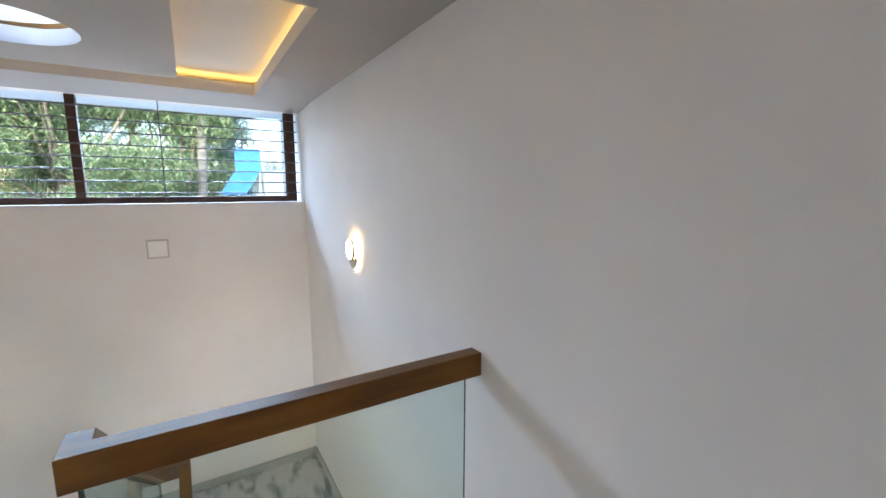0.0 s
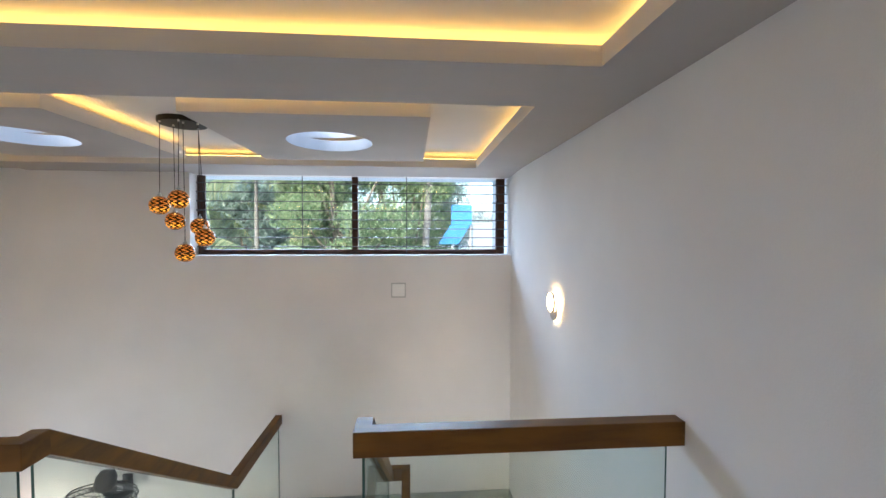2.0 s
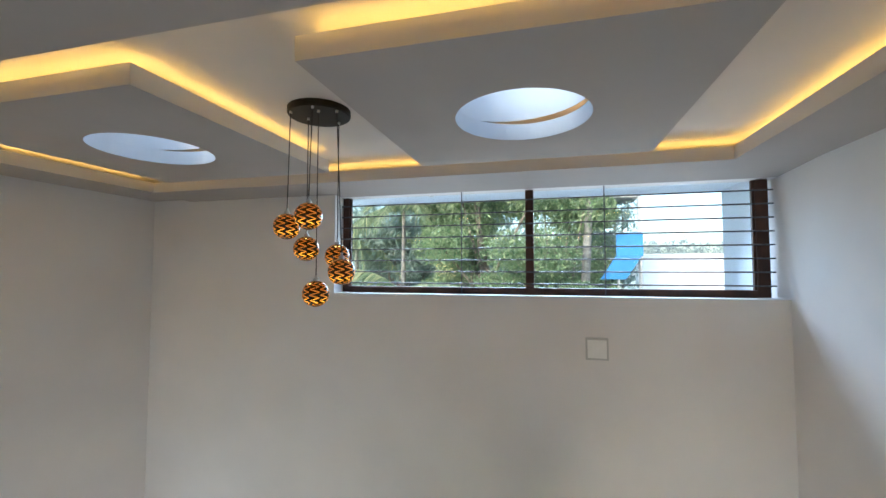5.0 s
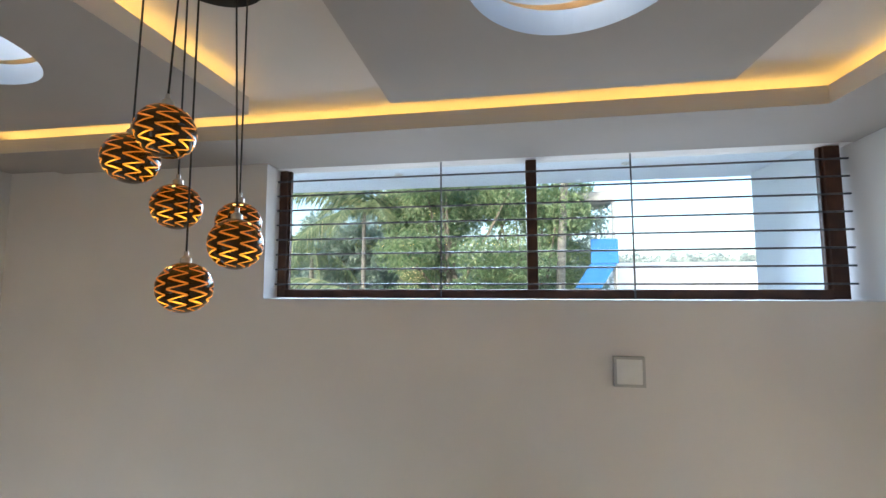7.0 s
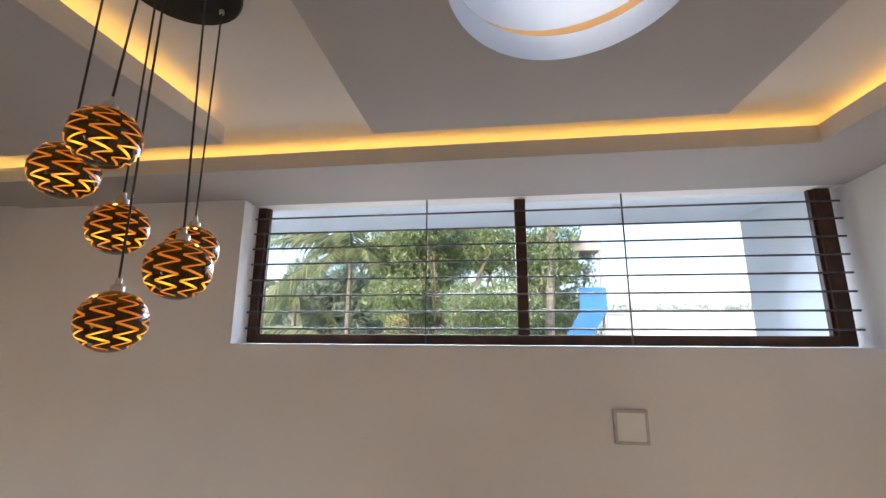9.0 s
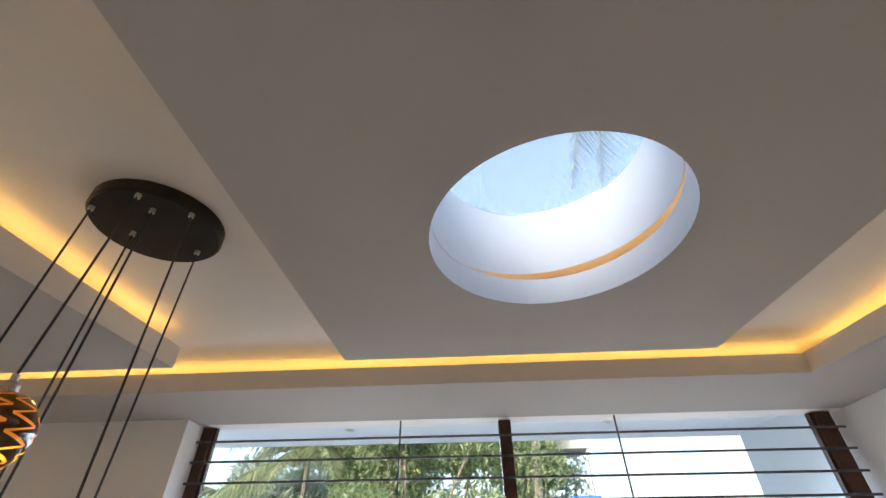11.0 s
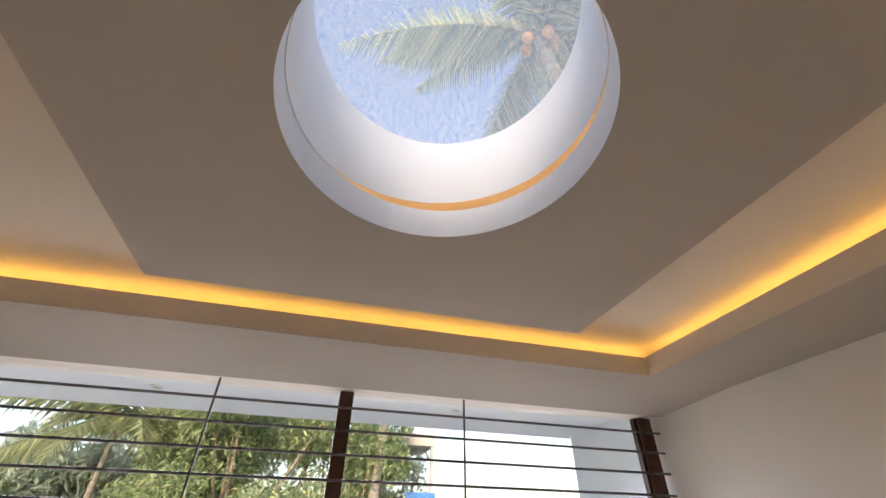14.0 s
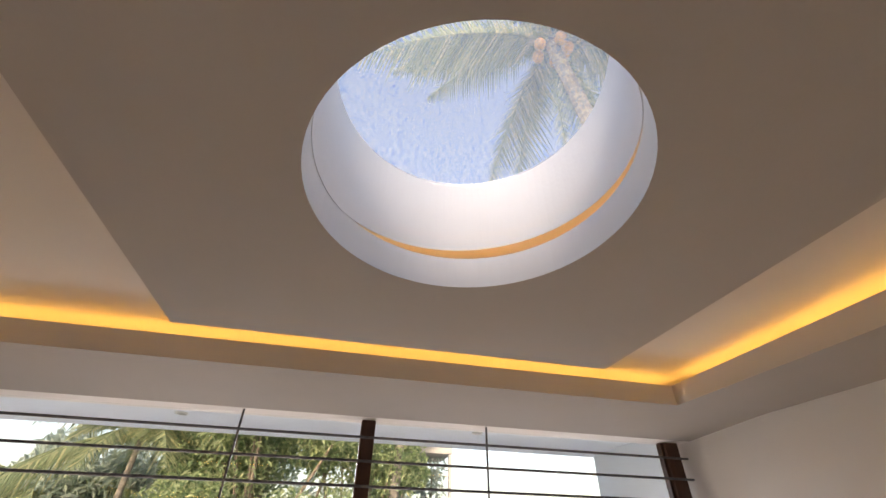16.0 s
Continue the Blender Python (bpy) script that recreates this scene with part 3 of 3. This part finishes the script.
    nt.links.new(mul.outputs["Value"], b.inputs["Emission Strength"])
    return m


AMBER = amber()
DOT_GLOW = glowing("bright_dot_glow", (1.0, 0.62, 0.16), AMBER_S * 3.5)
pendant = thing("pendant_light", "six dark zigzag-cut glass globes hanging from a round black canopy", "pendant light", (-0.99, 3.86, ZU))
part("canopy", lathe([(0.0, 0.0), (0.166, 0.0), (0.166, -0.03), (0.160, -0.036), (0.0, -0.036)], 64), BLACK, pendant)
GLOBES = ((-0.930, 3.675, 2.037), (-1.099, 3.745, 1.998), (-1.058, 3.862, 1.888), (-0.803, 3.778, 1.766), (-0.944, 3.775, 1.653), (-0.930, 3.965, 1.850))
turn = 0.0
SLIT = part("zigzag_slit", zigzag_slit(), AMBER)
for gx, gy, gz in GLOBES:
    g = Vector((gx + 0.99, gy - 3.86, gz - ZU))
    top = Vector((g.x, g.y, -0.036))
    if top.xy.length > 0.15:
        top.x, top.y = top.x * 0.15 / top.xy.length, top.y * 0.15 / top.xy.length
    bm = bmesh.new()
    bmesh.ops.create_uvsphere(bm, u_segments=40, v_segments=24, radius=RB)
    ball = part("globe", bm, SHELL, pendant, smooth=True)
    ball.location = g
    ball.rotation_euler = (0, 0, turn)
    turn += 0.9
    for k in range(8):
        slit = new("zigzag_slit", SLIT.data) if turn > 1 or k else SLIT
        slit.parent = ball
        slit.rotation_euler = (0, 0, 2 * math.pi * k / 8)
        tagged(slit, "glowing amber zigzag slit")
    # small glowing discs laid on the upper shell
    for a in (0.5, 0.95, 3.4):
        dot = lathe([(0.0, 0.0008), (0.0045, 0.0006), (0.005, 0.0)], 12)
        dot.transform(Matrix.Rotation(a, 4, "Z") @ Matrix.Rotation(radians(40), 4, "Y") @ Matrix.Translation((0, 0, RB * 1.002)))
        part("bright_dot", dot, DOT_GLOW, ball)
    cap = lathe([(0.0, 0.0), (0.014, 0.0), (0.014, 0.012), (0.006, 0.018), (0.006, 0.03), (0.0, 0.03)], 16)
    cap.transform(Matrix.Translation((0, 0, RB - 0.002)))
    part("cap", cap, STEEL, ball, "small chrome cap")
    part("cord", rod(g + Vector((0, 0, RB + 0.02)), top, 0.0026, seg=8), CORD, pendant)
    part("cord_grip", rod(top, top - Vector((0, 0, 0.012)), 0.007, seg=12), STEEL, pendant)

# ---- cove light strips ----


def strip(x0, x1, y0, y1, z, mat=LED, name="led_strip"):
    return tagged(part(name, box(x0, x1, y0, y1, ZP, z + 0.006), mat), "warm yellow light strip hidden in the ceiling cove", "light strip", "cove light strips")


o = 0.10
for t in (TR, TF):
    strip(t[0] - o, t[1] + o, t[3] + o, t[3] + o + 0.01, ZP + 0.015)
    strip(t[0] - o, t[1] + o, t[2] - o - 0.01, t[2] - o, ZP + 0.015)
    strip(t[0] - o - 0.01, t[0] - o, t[2], t[3], ZP + 0.015)
    strip(t[1] + o, t[1] + o + 0.01, t[2], t[3], ZP + 0.015)
o = 0.05
for t, c in ((PR, SK[0]), (PL, SK[1])):
    ring = lathe([(SR + 0.05, ZP + 0.002), (SR + 0.06, ZP + 0.002), (SR + 0.06, ZP + 0.008), (SR + 0.05, ZP + 0.008), (SR + 0.05, ZP + 0.002)], 64)
    ring.transform(Matrix.Translation((c[0], c[1], 0)) @ Matrix.Diagonal((1, OVAL, 1, 1)))
    tagged(part("led_ring", ring, LED_RING), "warm yellow light ring round the skylight opening", "light strip", "cove light strips")
    side = LED_FAINT if t is PR else LED_PANEL
    strip(t[0] + o, t[1] - o, t[3] - o - 0.01, t[3] - o, ZP + 0.002, LED_FAINT)
    strip(t[0] + o, t[1] - o, t[2] + o, t[2] + o + 0.01, ZP + 0.002, LED_PANEL)
    strip(t[0] + o, t[0] + o + 0.01, t[2] + o + 0.02, t[3] - o - 0.02, ZP + 0.002, side)
    strip(t[1] - o - 0.01, t[1] - o, t[2] + o + 0.02, t[3] - o - 0.02, ZP + 0.002, side)

# ---- skylight glass ----


def speckled_glass():
    """Weathered clear glass: rows of drops and dust wiped in rings round its middle."""
    m = bpy.data.materials.new("weathered_glass")
    m.use_nodes = True
    nt = m.node_tree
    nt.nodes.remove(nt.nodes["Principled BSDF"])

    def node(kind, **values):
        nd = nt.nodes.new(kind)
        for k, v in values.items():
            nd.inputs[k].default_value = v
        return nd

    def ramp(source, lo, hi, c0, c1):
        r = nt.nodes.new("ShaderNodeValToRGB")
        r.color_ramp.elements[0].position, r.color_ramp.elements[1].position = lo, hi
        r.color_ramp.elements[0].color, r.color_ramp.elements[1].color = c0, c1
        nt.links.new(source, r.inputs["Fac"])
        return r.outputs["Color"]

    co = node("ShaderNodeTexCoord")
    wob = node("ShaderNodeTexNoise", Scale=9.0, Detail=3.0)
    nt.links.new(co.outputs["Object"], wob.inputs["Vector"])
    bend = nt.nodes.new("ShaderNodeVectorMath")
    bend.operation = "MULTIPLY_ADD"
    bend.inputs[1].default_value = (0.05, 0.05, 0.0)
    nt.links.new(wob.outputs["Color"], bend.inputs[0])
    nt.links.new(co.outputs["Object"], bend.inputs[2])
    ring = nt.nodes.new("ShaderNodeVectorMath")
    ring.operation = "LENGTH"
    nt.links.new(bend.outputs["Vector"], ring.inputs[0])
    sep = node("ShaderNodeSeparateXYZ")
    nt.links.new(bend.outputs["Vector"], sep.inputs["Vector"])
    ang = nt.nodes.new("ShaderNodeMath")
    ang.operation = "ARCTAN2"
    nt.links.new(sep.outputs["Y"], ang.inputs[0])
    nt.links.new(sep.outputs["X"], ang.inputs[1])
    polar = node("ShaderNodeCombineXYZ")
    for src, axis, k in ((ring.outputs["Value"], "X", 95.0), (ang.outputs["Value"], "Y", 26.0)):
        mul = nt.nodes.new("ShaderNodeMath")
        mul.operation = "MULTIPLY"
        mul.inputs[1].default_value = k
        nt.links.new(src, mul.inputs[0])
        nt.links.new(mul.outputs["Value"], polar.inputs[axis])
    streak = node("ShaderNodeTexNoise", Scale=1.0, Detail=5.0, Roughness=0.7)
    nt.links.new(polar.outputs["Vector"], streak.inputs["Vector"])
    drops = node("ShaderNodeTexVoronoi", Scale=150.0)
    nt.links.new(co.outputs["Object"], drops.inputs["Vector"])
    fine = node("ShaderNodeTexNoise", Scale=210.0, Detail=2.0, Roughness=0.6)
    nt.links.new(co.outputs["Object"], fine.inputs["Vector"])
    both = nt.nodes.new("ShaderNodeMath")
    both.operation = "MULTIPLY_ADD"
    both.inputs[1].default_value = 1.6
    nt.links.new(streak.outputs["Fac"], both.inputs[0])
    nt.links.new(fine.outputs["Fac"], both.inputs[2])
    half = nt.nodes.new("ShaderNodeMath")
    half.operation = "MULTIPLY"
    half.inputs[1].default_value = 0.5
    nt.links.new(both.outputs["Value"], half.inputs[0])
    tint = ramp(half.outputs["Value"], 0.52, 0.66, (0.52, 0.73, 0.96, 1), (1, 1, 1, 1))
    tr = node("ShaderNodeBsdfTransparent")
    nt.links.new(tint, tr.inputs["Color"])
    tl = node("ShaderNodeBsdfTranslucent", Color=(0.84, 0.93, 1.0, 1))
    film = ramp(drops.outputs["Distance"], 0.1, 0.55, (0.24, 0.24, 0.24, 1), (0.13, 0.13, 0.13, 1))
    mx = node("ShaderNodeMixShader")
    nt.links.new(film, mx.inputs["Fac"])
    nt.links.new(tr.outputs["BSDF"], mx.inputs[1])
    nt.links.new(tl.outputs["BSDF"], mx.inputs[2])
    nt.links.new(mx.outputs["Shader"], nt.nodes["Material Output"].inputs["Surface"])
    return m


def oval(profile, seg):
    bm = lathe(profile, seg)
    bm.transform(Matrix.Diagonal((1, OVAL, 1, 1)))
    return bm


SKYGLASS = speckled_glass()
for c in SK:
    lid = thing("skylight", "round skylight of weathered speckled glass in a white shaft", "skylight", (c[0], c[1], ZT), kind="structure")
    part("pane", oval([(0.0, 0.004), (SR + 0.02, 0.004), (SR + 0.02, 0.012), (0.0, 0.014)], 64), SKYGLASS, lid)
    part("kerb_ring", oval([(SR + 0.02, 0.0), (SR + 0.06, 0.0), (SR + 0.06, 0.03), (SR + 0.02, 0.03), (SR + 0.02, 0.0)], 64), STEEL, lid)

# ---- things below, seen over the railing ----
fan = thing("wall_fan", "dark grey wall fan with a round wire cage and motor housing", "fan", (-2.40, YN, -0.76))
part("bracket", box(-0.05, 0.05, -0.02, 0.0, -0.26, -0.08, 0.006), GRAPHITE, fan)
part("arm", rod((0, -0.02, -0.17), (0, -0.31, 0.0), 0.022), GRAPHITE, fan)
TILT = Matrix.Translation((0, -0.34, 0.02)) @ Matrix.Rotation(radians(6), 4, "Y") @ Matrix.Rotation(radians(-13), 4, "X") @ Matrix.Scale(1.2, 4)
bm = lathe([(0.0, 0.10), (0.05, 0.095), (0.075, 0.05), (0.08, -0.02), (0.06, -0.06), (0.0, -0.065)], 28)
bm.transform(TILT)
part("motor_housing", bm, GRAPHITE, fan, smooth=True)
bm = bmesh.new()
for r, h in ((0.25, -0.10), (0.245, -0.135), (0.235, -0.07), (0.17, -0.045), (0.17, -0.16)):
    pts = [Vector((r * math.cos(a), r * math.sin(a), h)) for a in (2 * math.pi * i / 32 for i in range(32))]
    for p, q in zip(pts, pts[1:] + pts[:1]):
        add_rod(bm, p, q, 0.006 if r > 0.22 else 0.003, seg=5)
for i in range(28):
    a = 2 * math.pi * i / 28
    c, s = math.cos(a), math.sin(a)
    add_rod(bm, (0.06 * c, 0.06 * s, -0.05), (0.25 * c, 0.25 * s, -0.10), 0.0018, seg=4)
    add_rod(bm, (0.25 * c, 0.25 * s, -0.10), (0.04 * c, 0.04 * s, -0.175), 0.0018, seg=4)
bm.transform(TILT)
part("cage", bm, GRAPHITE, fan)
for i in range(3):
    bm = bmesh.new()
    rows = []
    for k in range(7):
        f = k / 6
        r = 0.03 + 0.19 * f
        w = 0.35 + 0.55 * math.sin(math.pi * min(1, 0.25 + 0.6 * f))
        row = []
        for j in range(5):
            a = 2 * math.pi * i / 3 + w * (j / 4 - 0.5) * 1.6
            row.append(bm.verts.new((r * math.cos(a), r * math.sin(a), -0.10 + 0.03 * (j / 4 - 0.5))))
        rows.append(row)
    for u, v in zip(rows, rows[1:]):
        for j in range(4):
            bm.faces.new((u[j], u[j + 1], v[j + 1], v[j]))
    bmesh.ops.solidify(bm, geom=list(bm.faces), thickness=0.003)
    bm.transform(TILT)
    part("blade", bm, GRAPHITE, fan)
part("cord", rod((0.03, -0.012, -0.25), (0.05, -0.006, -0.85), 0.004), CORD, fan)

GREYWOOD = textured(material("grey_brown_wood", (0.10, 0.085, 0.075), 0.55), (0.075, 0.062, 0.055), (0.14, 0.12, 0.105), noise_scale=8, bump=0.1)
door = thing("door_opening", "grey-brown wooden frame of a wide ground floor opening", "door frame", (XL, 3.8, ZG), kind="structure")
for y0, y1, z0, z1 in ((2.97, 3.13, 0, 2.12), (4.61, 4.77, 0, 2.12), (2.97, 4.77, 2.12, 2.26)):
    part("frame", box(-0.21, 0.035, y0 - 3.8, y1 - 3.8, z0, z1, 0.006), GREYWOOD, door)
screen = thing("shelf_rack", "white open shelf rack with folded things beyond the opening", "shelf rack", (XL - 0.9, 4.2, ZG))
for y in (-0.35, 0.35):
    part("side_panel", box(-0.18, 0.18, y - 0.012, y + 0.012, 0, 2.0, 0.003), PLASTIC, screen)
for i in range(6):
    part("shelf", box(-0.18, 0.18, -0.338, 0.338, 0.1 + 0.36 * i, 0.125 + 0.36 * i, 0.003), PLASTIC, screen)
part("back_panel", box(-0.19, -0.181, -0.338, 0.338, 0, 2.0), PLASTIC, screen)

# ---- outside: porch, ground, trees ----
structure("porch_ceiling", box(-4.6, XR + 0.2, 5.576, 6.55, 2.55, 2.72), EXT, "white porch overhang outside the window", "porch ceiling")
for x, y in ((-0.975, 6.03), (0.78, 5.99)):
    d = thing("porch_downlight", "small round white downlight in the porch ceiling", "downlight", (x, y, 2.55), group="porch downlights")
    part("trim_ring", lathe([(0.024, 0.0), (0.034, 0.0), (0.034, -0.008), (0.024, -0.008), (0.024, 0.0)], 24), PLASTIC, d)
    part("lens", lathe([(0.0, 0.001), (0.023, 0.0), (0.02, -0.005), (0.0, -0.006)], 20), STEEL, d)
bm = bmesh.new()
bmesh.ops.create_grid(bm, x_segments=40, y_segments=40, size=600)
bm.transform(Matrix.Translation((0, 300, ZG - 0.45)))
structure("ground", bm, GRASS, "sandy yard with patches of green round the house", "ground")
WATER = textured(material("pale_water", (0.5, 0.55, 0.58), 0.15), (0.45, 0.5, 0.53), (0.6, 0.64, 0.66), noise_scale=0.02)
structure("water", box(12, 420, 60, 190, ZG - 0.46, ZG - 0.40), WATER, "pale calm water far behind the trees", "water")


def leaf_cloud(bm, centre, radii, n, size, rng, droop=0.25):
    """Many small folded leaves scattered in an uneven blob."""
    for _ in range(n):
        while True:
            p = Vector((rng.uniform(-1, 1), rng.uniform(-1, 1), rng.uniform(-1, 1)))
            if 0.25 < p.length < 1:
                break
        p = Vector((p.x * radii[0], p.y * radii[1], p.z * radii[2])) + Vector(centre)
        q = Euler((rng.uniform(-1.2, 1.2), rng.uniform(-1.2, 1.2), rng.uniform(0, 6.3))).to_matrix()
        s = size * rng.uniform(0.6, 1.35)
        pts = [(-0.5, 0, 0), (0, 0.17, 0.05), (0.55, 0, -droop * 0.4), (0, -0.17, 0.05)]
        vs = [bm.verts.new(p + q @ (Vector(c) * s)) for c in pts]
        bm.faces.new((vs[0], vs[1], vs[2]))
        bm.faces.new((vs[0], vs[2], vs[3]))


def broad_tree(x, y, height, spread, leaves, seed, leaf=0.24, mat=None, label="leafy green mango tree with a dense uneven crown", clumps=26, low=0.25):
    rng = random.Random(seed)
    base = ZG - 0.45
    t = thing("tree", label, "tree", (x, y, base), group="trees outside the window")
    bm = bmesh.new()
    p = Vector((0, 0, 0))
    top = Vector((rng.uniform(-0.4, 0.4), rng.uniform(-0.4, 0.4), height * 0.75))
    add_rod(bm, p, top * 0.5, 0.22, 0.16)
    add_rod(bm, top * 0.5, top, 0.16, 0.06)
    cs = []
    for i in range(clumps):
        a = rng.uniform(0, 6.3)
        h = height * rng.uniform(low, 1.0)
        r = spread * (0.35 + 0.65 * rng.random()) * (1.0 if h < height * 0.75 else 0.65)
        c = Vector((r * math.cos(a), r * math.sin(a), h))
        cs.append(c)
        if i % 2 == 0:
            add_rod(bm, top * rng.uniform(0.35, 0.9), c, 0.06, 0.02, 7)
    part("trunk", bm, BARK, t)
    bm = bmesh.new()
    for c in cs:
        s = spread * rng.uniform(0.28, 0.45)
        leaf_cloud(bm, c, (s, s, s * 0.75), leaves // clumps, leaf, rng)
    part("crown", bm, mat or LEAF, t)
    return t


def palm(x, y, base, height, seed, fronds=18, length=2.6, lean=(0.0, 0.0), label="tall coconut palm with arching feathery fronds", nuts=0, girth=0.17):
    rng = random.Random(seed)
    t = thing("palm_tree", label, "palm tree", (x, y, base), group="palms outside")
    bm = bmesh.new()
    prev = Vector((0, 0, 0))
    for i in range(1, 9):
        f = i / 8
        p = Vector((lean[0] * f * f, lean[1] * f * f, height * f))
        add_rod(bm, prev, p, girth - 0.06 * (f - 0.125), girth - 0.06 * f, 10)
        prev = p
    part("trunk", bm, PALM_BARK, t)
    head = prev
    bm = bmesh.new()
    for i in range(fronds):
        a = 2 * math.pi * i / fronds + rng.uniform(-0.2, 0.2)
        rise = rng.uniform(-0.25, 1.1)
        ln = length * rng.uniform(0.8, 1.1)
        d = Vector((math.cos(a), math.sin(a), 0))
        side = Vector((-d.y, d.x, 0))
        pts = []
        for k in range(15):
            f = k / 14
            pts.append(head + d * ln * f * math.cos(rise * (1 - f)) + Vector((0, 0, ln * (math.sin(rise) * f - 0.62 * f * f))))
        for k in range(14):
            add_rod(bm, pts[k], pts[k + 1], 0.022 * (1 - k / 15), 0.02 * (1 - (k + 1) / 15), 5)
        for k in range(2, 58):
            f = k / 58
            q = pts[int(f * 14)].lerp(pts[min(14, int(f * 14) + 1)], f * 14 % 1)
            along = (pts[min(14, int(f * 14) + 1)] - pts[int(f * 14)]).normalized()
            w = ln * 0.26 * math.sin(math.pi * (0.12 + 0.85 * f)) * rng.uniform(0.8, 1.1)
            for sg in (-1, 1):
                tip = q + side * sg * w * 0.72 + along * w * 0.5 + Vector((0, 0, -w * rng.uniform(0.35, 0.9)))
                hw = along * 0.022
                vs = [bm.verts.new(c) for c in (q - hw * 1.25, q + hw * 1.25, q.lerp(tip, 0.55) + hw * 1.1 + Vector((0, 0, 0.03)), tip)]
                bm.faces.new(vs)
    part("crown", bm, FROND, t)
    for i in range(nuts):
        a = 2.4 * i
        nut = lathe([(0.0, 0.14), (0.07, 0.10), (0.10, 0.0), (0.07, -0.10), (0.0, -0.13)], 12)
        nut.transform(Matrix.Translation(head + Vector((0.24 * math.cos(a), 0.24 * math.sin(a), -0.22 - 0.05 * (i % 3)))))
        part("coconut", nut, NUT, t, smooth=True)
    return t


base = ZG - 0.45
broad_tree(-1.4, 13.5, 8.0, 2.4, 52000, 3, clumps=44, leaf=0.13)
broad_tree(0.6, 14.2, 7.6, 1.9, 40000, 4, clumps=38, leaf=0.13)
broad_tree(-5.6, 17.0, 7.3, 2.6, 9000, 6, clumps=26, leaf=0.3, mat=LEAF_HAZED)
broad_tree(-9.5, 18.0, 6.8, 3.2, 9000, 7, clumps=26, leaf=0.32, mat=LEAF_HAZED)
broad_tree(1.9, 19.5, 8.0, 1.2, 7000, 8, clumps=22, leaf=0.3, mat=LEAF_HAZED)
broad_tree(-3.0, 21.0, 9.0, 3.4, 9000, 9, clumps=28, leaf=0.34, mat=LEAF_HAZED)
broad_tree(-7.4, 20.5, 7.6, 2.6, 9000, 16, clumps=28, leaf=0.32, mat=LEAF_HAZED)
broad_tree(-4.9, 15.6, 6.2, 1.8, 9000, 17, clumps=24, leaf=0.2, mat=LEAF_HAZED, low=0.4)
palm(-3.7, 12.6, base, 4.3, 21, fronds=16, length=2.1, label="low young palm with dark feathery fronds")
palm(-4.1, 13.9, base, 7.0, 11, fronds=19, length=2.8, girth=0.11)
palm(-6.4, 15.4, base, 6.0, 12, fronds=14, length=2.2, girth=0.12)
palm(1.02, 13.0, base, 9.5, 14, fronds=14, length=2.4, lean=(0.5, 0.3), girth=0.14, label="slender palm with a pale leaning trunk")
palm(4.3, 7.2, base, 8.9 - base, 13, fronds=23, length=2.9, lean=(-1.9, -0.8), label="coconut palm with orange nuts close above the roof", nuts=6)

shed = thing("blue_shed", "bright blue sheet-metal shed with a slanting panel", "shed", (2.3, 13.6, base))
part("upper_sheet", box(-0.33, 0.32, -0.03, 0.03, 5.33, 5.95, 0.004), BLUE, shed)


def slanting_sheet():
    """A sheet that runs down and sideways from the foot of the upper one."""
    bm = prism([(-0.05, 5.32), (-0.05, 4.72), (-0.02, 4.72), (-0.02, 5.32)], -0.36, 0.27)
    for v in bm.verts:
        if v.co.z < 5.0:
            v.co.x -= 0.38
    return bm


part("slanting_sheet", slanting_sheet(), BLUE, shed)
for x in (-0.28, 0.28):
    part("post", rod((x, 0.06, 0), (x, 0.06, 5.5), 0.03), STEEL, shed)
wall = thing("parapet_wall", "long white painted parapet wall of a neighbouring terrace", "parapet wall", (8.0, 18.0, base))
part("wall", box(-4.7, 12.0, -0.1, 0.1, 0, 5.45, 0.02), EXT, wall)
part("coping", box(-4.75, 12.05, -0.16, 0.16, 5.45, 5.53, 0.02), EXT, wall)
eave = thing("neighbour_roof", "grey concrete roof slab on a thin column behind the trees", "roof slab", (2.1, 13.75, base))
CONCRETE = textured(material("grey_concrete", (0.4, 0.41, 0.42), 0.85), (0.32, 0.33, 0.34), (0.46, 0.47, 0.48), noise_scale=1.5, bump=0.2)
part("slab", box(-0.6, 0.53, 0.0, 1.2, 6.92, 7.2, 0.02), CONCRETE, eave)
part("column", box(0.45, 0.52, 0.02, 0.12, 0, 6.92, 0.01), CONCRETE, eave)
vine = thing("creeper", "hazy green creeper hanging under the neighbour's roof slab", "creeper", (2.16, 14.3, base))
bm = bmesh.new()
vine_rng = random.Random(77)
for h in range(12):
    leaf_cloud(bm, (0, 0, 0.6 + 0.55 * h), (0.5, 0.3, 0.55), 420, 0.14, vine_rng)
part("foliage", bm, LEAF_HAZED, vine)
part("stem", rod((0, 0, 0), (0.1, 0, 6.6), 0.05, 0.02), BARK, vine)
bm = bmesh.new()
rng = random.Random(31)
for i in range(130):
    x = 14 + i * 2.6
    leaf_cloud(bm, (x, 205 + rng.uniform(-6, 6), 6.0 + rng.uniform(0, 1.5)), (3.5, 3, rng.uniform(7.5, 9.5)), 200, 1.8, rng)
# distance haze is put into these grey-green leaf colours
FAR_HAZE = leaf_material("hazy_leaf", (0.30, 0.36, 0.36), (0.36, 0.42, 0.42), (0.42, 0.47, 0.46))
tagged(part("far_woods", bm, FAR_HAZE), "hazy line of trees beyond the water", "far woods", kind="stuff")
